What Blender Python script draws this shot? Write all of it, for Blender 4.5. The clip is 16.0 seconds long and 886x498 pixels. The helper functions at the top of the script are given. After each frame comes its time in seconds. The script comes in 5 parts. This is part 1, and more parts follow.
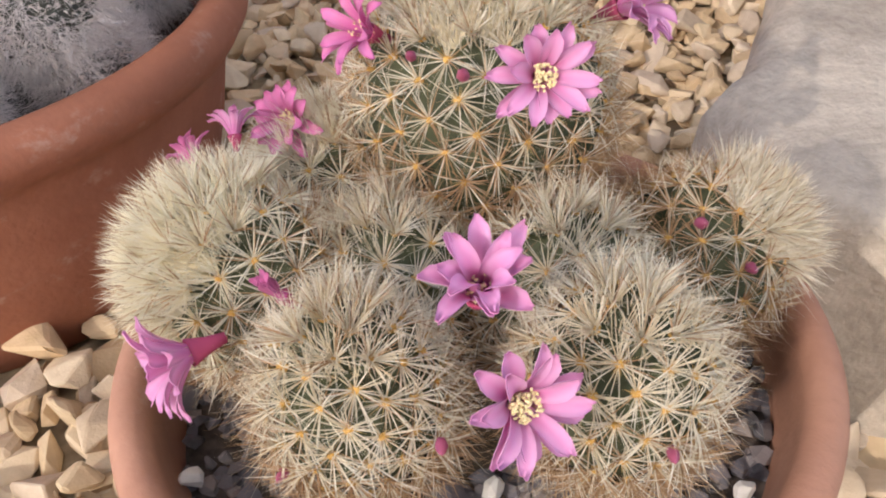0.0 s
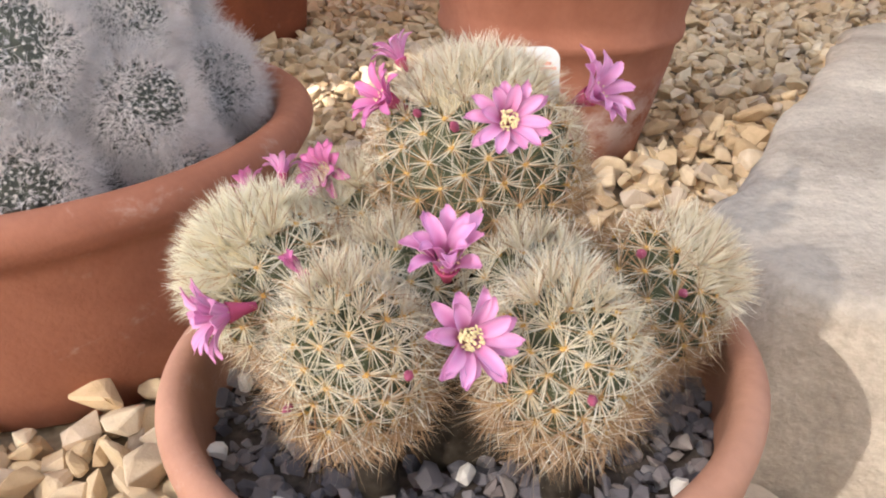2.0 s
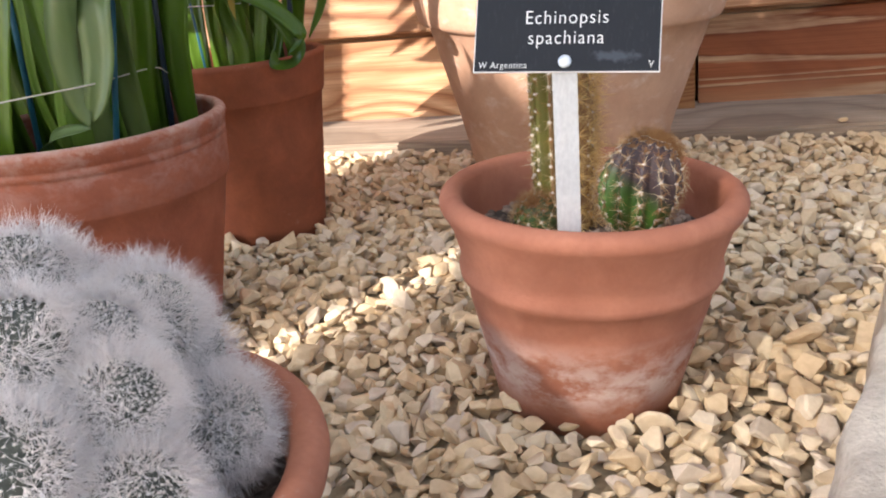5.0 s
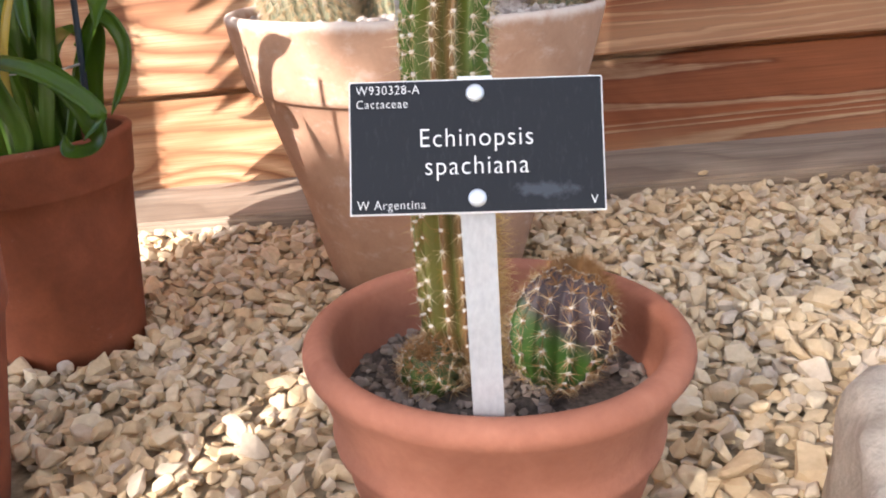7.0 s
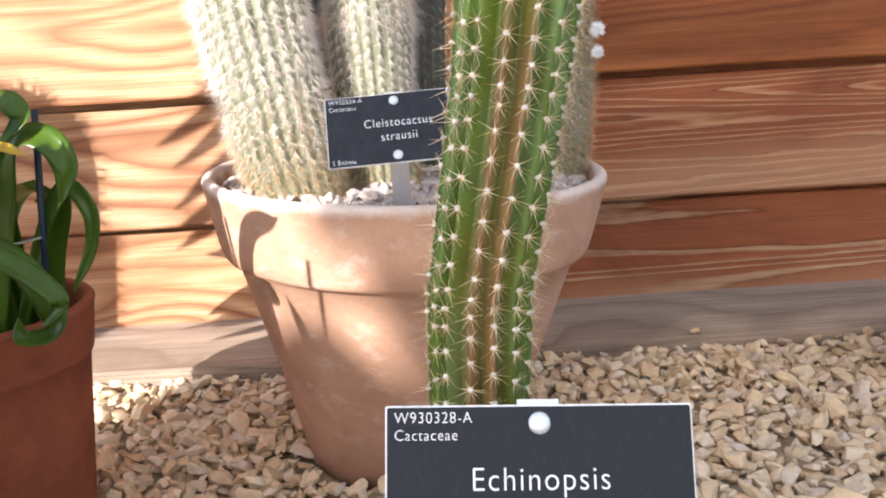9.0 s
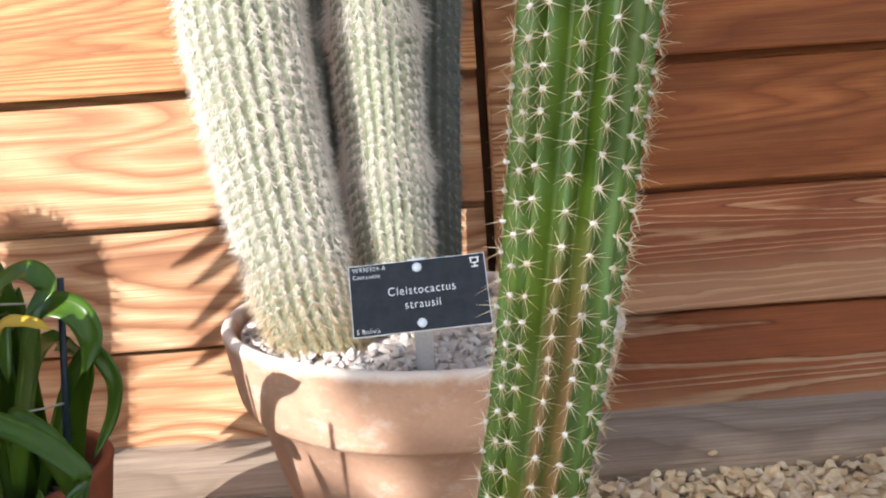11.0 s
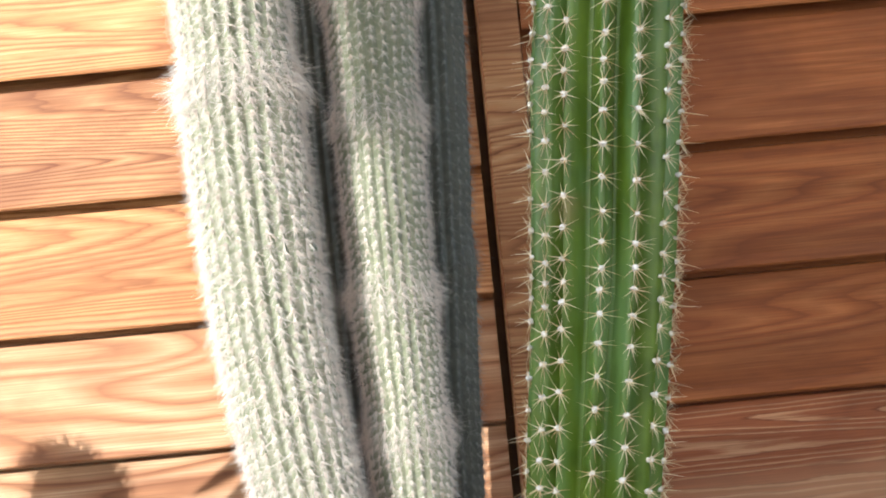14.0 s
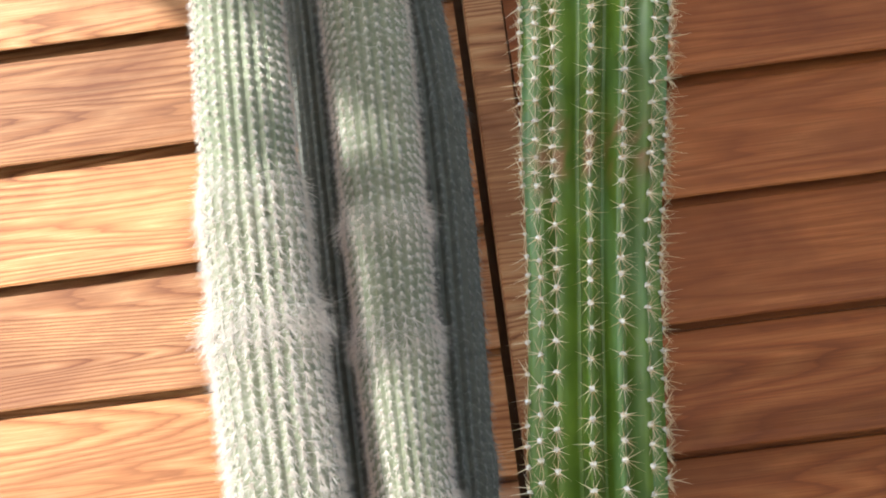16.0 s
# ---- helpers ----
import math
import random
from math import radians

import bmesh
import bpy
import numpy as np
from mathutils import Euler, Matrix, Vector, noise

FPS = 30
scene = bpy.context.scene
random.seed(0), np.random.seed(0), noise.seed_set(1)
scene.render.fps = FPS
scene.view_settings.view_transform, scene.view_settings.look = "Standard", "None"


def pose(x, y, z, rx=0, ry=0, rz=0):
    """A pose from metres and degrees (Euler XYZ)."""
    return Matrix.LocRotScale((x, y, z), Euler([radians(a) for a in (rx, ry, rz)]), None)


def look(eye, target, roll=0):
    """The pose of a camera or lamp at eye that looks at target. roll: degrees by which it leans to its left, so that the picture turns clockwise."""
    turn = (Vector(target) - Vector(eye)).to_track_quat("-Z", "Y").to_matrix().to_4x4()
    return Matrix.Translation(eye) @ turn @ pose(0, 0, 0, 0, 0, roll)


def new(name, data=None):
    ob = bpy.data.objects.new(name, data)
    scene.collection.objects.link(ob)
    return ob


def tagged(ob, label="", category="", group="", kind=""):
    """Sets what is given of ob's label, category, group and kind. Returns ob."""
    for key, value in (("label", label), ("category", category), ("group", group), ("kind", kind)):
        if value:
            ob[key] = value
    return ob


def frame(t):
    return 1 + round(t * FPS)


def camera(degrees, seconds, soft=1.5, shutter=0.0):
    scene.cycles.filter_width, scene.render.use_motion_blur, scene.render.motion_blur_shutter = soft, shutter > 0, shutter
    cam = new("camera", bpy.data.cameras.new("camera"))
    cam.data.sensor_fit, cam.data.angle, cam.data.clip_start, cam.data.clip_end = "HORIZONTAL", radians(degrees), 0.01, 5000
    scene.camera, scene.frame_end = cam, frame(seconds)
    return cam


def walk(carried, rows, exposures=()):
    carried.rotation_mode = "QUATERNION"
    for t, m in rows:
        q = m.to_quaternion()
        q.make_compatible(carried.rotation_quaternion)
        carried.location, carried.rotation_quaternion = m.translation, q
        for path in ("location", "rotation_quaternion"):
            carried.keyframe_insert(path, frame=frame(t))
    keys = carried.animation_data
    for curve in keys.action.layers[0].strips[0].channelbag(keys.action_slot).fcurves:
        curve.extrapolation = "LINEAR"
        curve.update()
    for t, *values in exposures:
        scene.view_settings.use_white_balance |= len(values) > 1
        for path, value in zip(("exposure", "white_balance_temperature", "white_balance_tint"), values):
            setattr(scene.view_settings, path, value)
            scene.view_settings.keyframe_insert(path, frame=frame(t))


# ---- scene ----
cam = camera(55.5, 16.0, 2.0)
PATH = [
    (0, (0.363, 0.073, 0.17), (0.095, 1.597, -1.096), -3.5),
    (0.5, (0.365, 0.055, 0.173), (0.052, 1.581, -1.081), -3.4),
    (1, (0.373, 0.04, 0.175), (0.017, 1.617, -1.001), -3.1),
    (1.5, (0.381, 0.03, 0.169), (-0.013, 1.698, -0.861), -2.7),
    (2, (0.386, 0.024, 0.164), (-0.042, 1.751, -0.748), -2.3),
    (2.5, (0.386, 0.023, 0.166), (-0.056, 1.788, -0.663), -3.0),
    (3, (0.388, 0.027, 0.174), (-0.081, 1.813, -0.595), -3.7),
    (3.5, (0.398, 0.032, 0.185), (-0.094, 1.819, -0.567), -4.2),
    (4, (0.396, 0.031, 0.2), (-0.135, 1.813, -0.539), -4.7),
    (4.5, (0.387, 0.061, 0.226), (-0.173, 1.84, -0.496), -6.3),
    (5, (0.375, 0.102, 0.247), (-0.128, 1.903, -0.463), -6.2),
    (5.2, (0.372, 0.117, 0.249), (-0.086, 1.934, -0.45), -6.3),
    (7.3, (0.324, 0.254, 0.273), (0.247, 2.13, -0.417), -5.5),
    (7.5, (0.321, 0.264, 0.277), (0.261, 2.142, -0.408), -5.5),
    (8, (0.322, 0.291, 0.298), (0.307, 2.174, -0.374), -6.0),
    (8.5, (0.32, 0.303, 0.317), (0.338, 2.216, -0.267), -4.9),
    (9, (0.303, 0.316, 0.331), (0.316, 2.251, -0.177), -3.5),
    (9.2, (0.3, 0.324, 0.333), (0.321, 2.263, -0.154), -3.4),
    (11.3, (0.291, 0.33, 0.407), (0.31, 2.307, 0.1), -4.3),
    (11.5, (0.295, 0.33, 0.404), (0.307, 2.313, 0.142), -4.4),
    (12, (0.296, 0.328, 0.43), (0.298, 2.315, 0.201), -4.6),
    (12.5, (0.297, 0.327, 0.449), (0.298, 2.318, 0.265), -4.4),
    (13, (0.299, 0.325, 0.467), (0.3, 2.321, 0.335), -4.4),
    (13.5, (0.3, 0.323, 0.485), (0.302, 2.321, 0.403), -5.1),
    (14, (0.302, 0.321, 0.51), (0.303, 2.321, 0.475), -5.6),
    (14.5, (0.308, 0.314, 0.532), (0.305, 2.314, 0.555), -6.2),
    (15, (0.31, 0.308, 0.551), (0.301, 2.306, 0.639), -6.6),
    (15.5, (0.317, 0.299, 0.575), (0.296, 2.293, 0.729), -6.9),
    (16, (0.321, 0.288, 0.601), (0.29, 2.274, 0.836), -7.4),
]
walk(cam, [(t, look(eye, target, roll)) for t, eye, target, roll in PATH],
     [(0, 1.32, 6560, 16), (1, 1.43, 6530, 13), (3, 1.62, 6430, 13), (5, 1.70, 6270, 12), (8, 1.76, 6150, 15), (9, 1.71, 6080, 14), (11.5, 1.48, 5760, 6), (13.5, 1.48, 5740, 6), (15, 1.35, 5700, 5), (16, 1.33, 5680, 5)])

# ---- world, sun, exposure ----
SUN_AZ, SUN_EL = radians(-29.5), radians(27)      # from the left and in front of the wall
world = bpy.data.worlds.new("sky")
scene.world = world
world.use_nodes = True
wn = world.node_tree
sky = wn.nodes.new("ShaderNodeTexSky")
sky.sky_type, sky.sun_disc = "NISHITA", False
sun_from = Vector((math.sin(SUN_AZ) * math.cos(SUN_EL), -math.cos(SUN_AZ) * math.cos(SUN_EL), math.sin(SUN_EL)))
sky.sun_elevation, sky.sun_rotation = SUN_EL, math.atan2(sun_from.x, sun_from.y)
back = wn.nodes["Background"]
back.inputs["Strength"].default_value = 0.15
wn.links.new(sky.outputs[0], back.inputs["Color"])
sun = new("sun", bpy.data.lights.new("sun", "SUN"))
sun.data.energy, sun.data.angle, sun.data.color = 4.2, radians(0.45), (1.0, 0.93, 0.83)
sun.matrix_world = look(sun_from * 10, (0, 0, 0))
scene.view_settings.exposure = 1.1

rng = random.Random(7)


# ---- materials ----
def shader(name, rough=0.8, spec=0.3):
    m = bpy.data.materials.new(name)
    m.use_nodes = True
    p = m.node_tree.nodes["Principled BSDF"]
    p.inputs["Roughness"].default_value = rough
    p.inputs["Specular IOR Level"].default_value = spec
    return m, m.node_tree, p


def put(nt, kind, **values):
    n = nt.nodes.new(kind)
    for k, v in values.items():
        n.inputs[k.replace("_", " ")].default_value = v
    return n


def coords(nt, scale=(1, 1, 1), space="Object", turn=(0, 0, 0)):
    tc = nt.nodes.new("ShaderNodeTexCoord")
    mp = nt.nodes.new("ShaderNodeMapping")
    mp.inputs["Scale"].default_value = scale
    mp.inputs["Rotation"].default_value = turn
    nt.links.new(tc.outputs[space], mp.inputs["Vector"])
    return mp.outputs[0]


def tex(nt, vec, scale, detail=4.0, rough=0.55, distort=0.0):
    n = put(nt, "ShaderNodeTexNoise", Scale=scale, Detail=detail, Roughness=rough, Distortion=distort)
    if vec is not None:
        nt.links.new(vec, n.inputs["Vector"])
    return n.outputs["Fac"]


def ramp(nt, fac, stops, mode="LINEAR"):
    r = nt.nodes.new("ShaderNodeValToRGB")
    r.color_ramp.interpolation = mode
    els = r.color_ramp.elements
    while len(els) < len(stops):
        els.new(0.5)
    for e, (pos, col) in zip(els, stops):
        e.position = pos
        e.color = (*col, 1) if len(col) == 3 else col
    nt.links.new(fac, r.inputs["Fac"])
    return r.outputs["Color"]


def mix(nt, fac, a, b, mode="MIX"):
    n = nt.nodes.new("ShaderNodeMix")
    n.data_type, n.blend_type = "RGBA", mode
    for value, socket in ((fac, n.inputs["Factor"]), (a, n.inputs["A"]), (b, n.inputs["B"])):
        if hasattr(value, "node"):
            nt.links.new(value, socket)
        elif isinstance(value, (int, float)):
            socket.default_value = value
        else:
            socket.default_value = (*value, 1)
    # the colour sockets share their names with the scalar ones, so link by index
    for value, i in ((a, 6), (b, 7)):
        if hasattr(value, "node"):
            nt.links.new(value, n.inputs[i])
        else:
            n.inputs[i].default_value = (*value, 1)
    return n.outputs[2]


def calc(nt, op, a, b=0.5):
    n = nt.nodes.new("ShaderNodeMath")
    n.operation = op
    for value, socket in ((a, n.inputs[0]), (b, n.inputs[1])):
        if hasattr(value, "node"):
            nt.links.new(value, socket)
        else:
            socket.default_value = value
    return n.outputs[0]


def bump(nt, p, height, strength=0.3, dist=0.001):
    b = put(nt, "ShaderNodeBump", Strength=strength, Distance=dist)
    nt.links.new(height, b.inputs["Height"])
    nt.links.new(b.outputs[0], p.inputs["Normal"])


def base(nt, p, colour):
    if hasattr(colour, "node"):
        nt.links.new(colour, p.inputs["Base Color"])
    else:
        p.inputs["Base Color"].default_value = (*colour, 1)


def plain(name, colour, rough=0.6, spec=0.3, metal=0.0, vary=0.15, scale=60.0):
    m, nt, p = shader(name, rough, spec)
    p.inputs["Metallic"].default_value = metal
    dark = tuple(c * (1 - vary) for c in colour)
    light = tuple(min(1, c * (1 + vary)) for c in colour)
    base(nt, p, ramp(nt, tex(nt, coords(nt), scale), [(0.3, dark), (0.7, light)]))
    return m


def terracotta(name, low, high, chalk=(0.62, 0.5, 0.44), chalk_at=None, chalk_from=0.6, stain=0.55, rim=None):
    m, nt, p = shader(name, 0.82, 0.25)
    vec = coords(nt)
    fine, broad = tex(nt, vec, 260, 5), tex(nt, vec, 22, 5, 0.6, 0.4)
    col = ramp(nt, broad, [(0.28, low), (0.72, high)])
    col = mix(nt, calc(nt, "MULTIPLY", fine, 0.35), col, tuple(c * 0.55 for c in low))
    # lime bloom, streaked round the pot
    smear = tex(nt, coords(nt, (1, 1, 1.6)), 34, 9, 0.72, 0.15)
    bloom = ramp(nt, smear, [(chalk_from, (0, 0, 0)), (min(0.98, chalk_from + 0.16), (1, 1, 1))])
    if chalk_at:
        sep = nt.nodes.new("ShaderNodeSeparateXYZ")
        nt.links.new(vec, sep.inputs[0])
        lo, hi = chalk_at
        mr = put(nt, "ShaderNodeMapRange")
        mr.inputs["From Min"].default_value, mr.inputs["From Max"].default_value = hi, lo
        nt.links.new(sep.outputs["Z"], mr.inputs["Value"])
        bloom = calc(nt, "MULTIPLY", bloom, mr.outputs[0])
        if lo < hi:                                      # the damp foot of the pot stays red
            foot = put(nt, "ShaderNodeMapRange")
            foot.inputs["From Min"].default_value, foot.inputs["From Max"].default_value = lo * 0.45, lo * 1.2
            nt.links.new(sep.outputs["Z"], foot.inputs["Value"])
            bloom = calc(nt, "MULTIPLY", bloom, foot.outputs[0])
    col = mix(nt, calc(nt, "MULTIPLY", bloom, stain), col, chalk)
    if rim:                                              # a crust of lime along the lip
        sep = nt.nodes.new("ShaderNodeSeparateXYZ")
        nt.links.new(vec, sep.inputs[0])
        crust = put(nt, "ShaderNodeMapRange")
        crust.inputs["From Min"].default_value, crust.inputs["From Max"].default_value = rim
        nt.links.new(calc(nt, "ADD", sep.outputs["Z"], calc(nt, "MULTIPLY", tex(nt, vec, 45, 6, 0.7), 0.02)), crust.inputs["Value"])
        col = mix(nt, calc(nt, "MULTIPLY", crust.outputs[0], 0.65), col, (0.66, 0.60, 0.54))
    base(nt, p, col)
    bump(nt, p, mix(nt, 0.4, tex(nt, vec, 420, 3), tex(nt, vec, 60, 4)), 0.35, 0.0012)
    return m


POT = terracotta("terracotta", (0.31, 0.116, 0.070), (0.45, 0.186, 0.115), chalk=(0.66, 0.55, 0.50), chalk_at=(0.036, 0.078), chalk_from=0.42, stain=0.85)
POT_PALE = terracotta("pale_terracotta", (0.40, 0.225, 0.147), (0.54, 0.335, 0.228), chalk=(0.66, 0.56, 0.49), chalk_from=0.54, stain=0.4, rim=(0.276, 0.284))
POT_PAN = terracotta("orange_terracotta", (0.42, 0.205, 0.135), (0.54, 0.29, 0.20), chalk_from=0.60, stain=0.5)
POT_RED = terracotta("red_terracotta", (0.30, 0.115, 0.070), (0.42, 0.175, 0.108), chalk_from=0.60, stain=0.45)
POT_BRICK = terracotta("brick_red_terracotta", (0.195, 0.056, 0.027), (0.32, 0.100, 0.047), chalk_from=0.64, stain=0.3)
POT_DARK = terracotta("dark_terracotta", (0.21, 0.062, 0.034), (0.34, 0.112, 0.060), chalk=(0.42, 0.31, 0.28), chalk_at=(0.196, 0.135), chalk_from=0.46, stain=0.45, rim=(0.200, 0.212))


def stones_mat(name, tones, island=True, fine=900):
    m, nt, p = shader(name, 0.85, 0.25)
    info = nt.nodes.new("ShaderNodeNewGeometry" if island else "ShaderNodeObjectInfo")
    rnd = info.outputs["Random Per Island" if island else "Random"]
    n = len(tones)
    col = ramp(nt, rnd, [((i + 0.5) / n, t) for i, t in enumerate(tones)])
    vec = coords(nt)
    col = mix(nt, 0.5, col, ramp(nt, tex(nt, vec, 150, 5), [(0.3, (0.66, 0.60, 0.54)), (0.65, (1, 1, 1))]), "MULTIPLY")
    base(nt, p, col)
    bump(nt, p, tex(nt, vec, fine, 4), 0.4, 0.0008)
    return m


TAN = [(0.56, 0.41, 0.25), (0.71, 0.545, 0.345), (0.65, 0.485, 0.30), (0.75, 0.61, 0.425), (0.58, 0.425, 0.26), (0.72, 0.565, 0.365), (0.62, 0.51, 0.395), (0.77, 0.645, 0.46), (0.60, 0.45, 0.27), (0.64, 0.525, 0.40)]
GRAVEL = stones_mat("limestone_gravel", TAN)
GRAVEL_ONE = stones_mat("limestone_piece", TAN, island=False)
SLATE = stones_mat("slate_chippings", [(0.12, 0.115, 0.13), (0.19, 0.18, 0.20), (0.15, 0.14, 0.155), (0.29, 0.27, 0.275), (0.36, 0.31, 0.29), (0.16, 0.15, 0.17), (0.23, 0.215, 0.225)], island=False)
GRIT = stones_mat("grey_grit", [(0.42, 0.35, 0.32), (0.54, 0.47, 0.43), (0.32, 0.27, 0.25), (0.62, 0.56, 0.51), (0.46, 0.38, 0.34)])
PERLITE = plain("perlite", (0.75, 0.71, 0.65), 0.9, 0.2)
SOIL = plain("dark_soil", (0.085, 0.068, 0.058), 0.95, 0.1, vary=0.5, scale=300)


def wood(name, pale, mid, dark, grain, count, bold=False, arch=0.5):
    m, nt, p = shader(name, 0.62, 0.18)
    oi = nt.nodes.new("ShaderNodeObjectInfo")
    tc = nt.nodes.new("ShaderNodeTexCoord")
    off = nt.nodes.new("ShaderNodeCombineXYZ")
    shift = calc(nt, "MULTIPLY", oi.outputs["Random"], 37.0)
    for i in range(3):
        nt.links.new(shift, off.inputs[i])
    add = nt.nodes.new("ShaderNodeVectorMath")
    nt.links.new(tc.outputs["Object"], add.inputs[0])
    nt.links.new(off.outputs[0], add.inputs[1])
    def stretched(s):
        mp = nt.nodes.new("ShaderNodeMapping")
        mp.inputs["Scale"].default_value = s
        nt.links.new(add.outputs[0], mp.inputs["Vector"])
        return mp.outputs[0]
    # a slow field cut into many rings gives arches and knots, as in flat-sawn boards
    field = tex(nt, stretched((0.20 if bold else arch, 1, 9.0 if bold else 7.5)), 1.15, 2.0, 0.35, 0.12)
    field = calc(nt, "ADD", field, calc(nt, "MULTIPLY", tex(nt, stretched((5, 1, 50)), 2.0, 3.0), 0.022))
    rings = calc(nt, "FRACT", calc(nt, "MULTIPLY", field, count), 0)
    band = ramp(nt, rings, [(0.0, mid), (0.50, mid), (0.68, pale), (0.84, pale), (0.92, dark), (1.0, mid)] if bold else [(0.0, mid), (0.35, pale), (0.72, mid), (0.93, dark), (1.0, mid)])
    strong = ramp(nt, tex(nt, stretched((0.8, 1, 4.0)), 1.4, 2.0), [(0.36, (0.8, 0.8, 0.8) if bold else (0.45, 0.45, 0.45)), (0.60, (1, 1, 1))])
    band = mix(nt, calc(nt, "MULTIPLY", strong, grain), mid, band)
    fibre = tex(nt, stretched((2.2, 60, 170)), 3.0, 5, 0.7)
    col = mix(nt, ramp(nt, fibre, [(0.36, (0, 0, 0)), (0.72, (0.8, 0.8, 0.8))]), band, tuple(c * 0.5 for c in mid))
    blotch = tex(nt, stretched((1.6, 1, 4.5)), 1.8, 4, 0.6, 0.6)
    col = mix(nt, ramp(nt, blotch, [(0.42, (0, 0, 0)), (0.70, (0.62, 0.62, 0.62))]), col, dark)
    tone = ramp(nt, oi.outputs["Random"], [(0.0, (0.66, 0.62, 0.58)), (0.5, (0.98, 0.98, 0.98)), (1.0, (1.18, 1.12, 1.04))])
    col = mix(nt, 1.0, col, tone, "MULTIPLY")
    if bold:                                             # the board is paler towards its lower edge
        sep = nt.nodes.new("ShaderNodeSeparateXYZ")
        nt.links.new(tc.outputs["Object"], sep.inputs[0])
        edge = calc(nt, "ADD", sep.outputs["Z"], calc(nt, "MULTIPLY", tex(nt, stretched((0.8, 1, 3)), 2.0, 3.0), 0.09))
        col = mix(nt, ramp(nt, edge, [(0.070, (0.7, 0.7, 0.7)), (0.11, (0, 0, 0))]), col, mix(nt, 0.5, col, (0.52, 0.32, 0.18)))
    base(nt, p, col)
    bump(nt, p, mix(nt, 0.7, rings, fibre), 0.35, 0.0015)
    return m


# left boards: the sun's bleaching glare is put into this paler colour
WOOD = wood("cedar_board", (0.55, 0.305, 0.145), (0.345, 0.150, 0.057), (0.105, 0.030, 0.010), 1.0, 40.0)
# right boards: the same cedar, with the shade there put into the colour
WOOD_SHADED = wood("shaded_cedar_board", (0.48, 0.194, 0.062), (0.305, 0.093, 0.024), (0.135, 0.038, 0.012), 0.6, 26.0)
WOOD_RED = wood("red_cedar_board", (0.46, 0.260, 0.138), (0.235, 0.074, 0.028), (0.095, 0.027, 0.010), 0.7, 38.0, True)
WOOD_LOW = wood("pale_red_cedar_board", (0.60, 0.40, 0.24), (0.33, 0.106, 0.040), (0.13, 0.034, 0.012), 1.0, 22.0, True)
# own pale tone, plus the sun's washed-out look put into the colour
WOOD_TAN = wood("tan_cedar_board", (0.59, 0.385, 0.232), (0.345, 0.168, 0.083), (0.15, 0.058, 0.026), 1.0, 13.0, arch=1.3)
WOOD_GREY = wood("weathered_board", (0.58, 0.47, 0.37), (0.43, 0.335, 0.258), (0.24, 0.175, 0.130), 0.8, 46.0)


# ---- building helpers ----
def link_mesh(name, me, material, parent=None, label="", smooth=False):
    me.materials.clear()
    for mm in (material if isinstance(material, (list, tuple)) else [material]):
        me.materials.append(mm)
    if smooth:
        me.polygons.foreach_set("use_smooth", [True] * len(me.polygons))
    ob = new(name, me)
    if parent is not None:
        ob.parent = parent
    if label:
        tagged(ob, label)
    return ob


def part(name, bm, material, parent=None, label="", smooth=False):
    me = bpy.data.meshes.new(name)
    bm.to_mesh(me)
    bm.free()
    return link_mesh(name, me, material, parent, label, smooth)


def mesh_of(name, verts, faces, material, parent=None, label="", smooth=False):
    me = bpy.data.meshes.new(name)
    me.from_pydata([tuple(v) for v in verts], [], [tuple(f) for f in faces])
    return link_mesh(name, me, material, parent, label, smooth)


def thing(name, m, label, category, group="", kind=""):
    ob = new(name)
    ob.empty_display_size = 0.02
    ob.matrix_world = m
    return tagged(ob, label, category, group, kind)


def lathe(profile, seg=72, wobble=0.0, seed=0):
    """A ring-shaped solid round z from a closed outline of (radius, height)."""
    bm = bmesh.new()
    rings = []
    for j, (r, z) in enumerate(profile):
        ring = []
        for i in range(seg):
            a = 2 * math.pi * i / seg
            k = 1 + wobble * noise.noise(Vector((math.cos(a) * 1.3 + seed, math.sin(a) * 1.3, z * 14)))
            ring.append(bm.verts.new((r * k * math.cos(a), r * k * math.sin(a), z)))
        rings.append(ring)
    for a, b in zip(rings, rings[1:] + rings[:1]):
        for i in range(seg):
            j = (i + 1) % seg
            bm.faces.new((a[i], a[j], b[j], b[i]))
    bmesh.ops.recalc_face_normals(bm, faces=bm.faces)
    return bm


def arc(cx, cz, r, a0, a1, n):
    return [(cx + r * math.cos(radians(a0 + (a1 - a0) * i / n)), cz + r * math.sin(radians(a0 + (a1 - a0) * i / n))) for i in range(n + 1)]


def box(bm, lo, hi, bevel=0.0):
    vs = [bm.verts.new((x, y, z)) for x in (lo[0], hi[0]) for y in (lo[1], hi[1]) for z in (lo[2], hi[2])]
    fs = [bm.faces.new([vs[i] for i in f]) for f in ((0, 1, 3, 2), (4, 6, 7, 5), (0, 4, 5, 1), (2, 3, 7, 6), (0, 2, 6, 4), (1, 5, 7, 3))]
    if bevel:
        bmesh.ops.bevel(bm, geom=list({e for f in fs for e in f.edges}), offset=bevel, segments=2, affect="EDGES")
    return bm


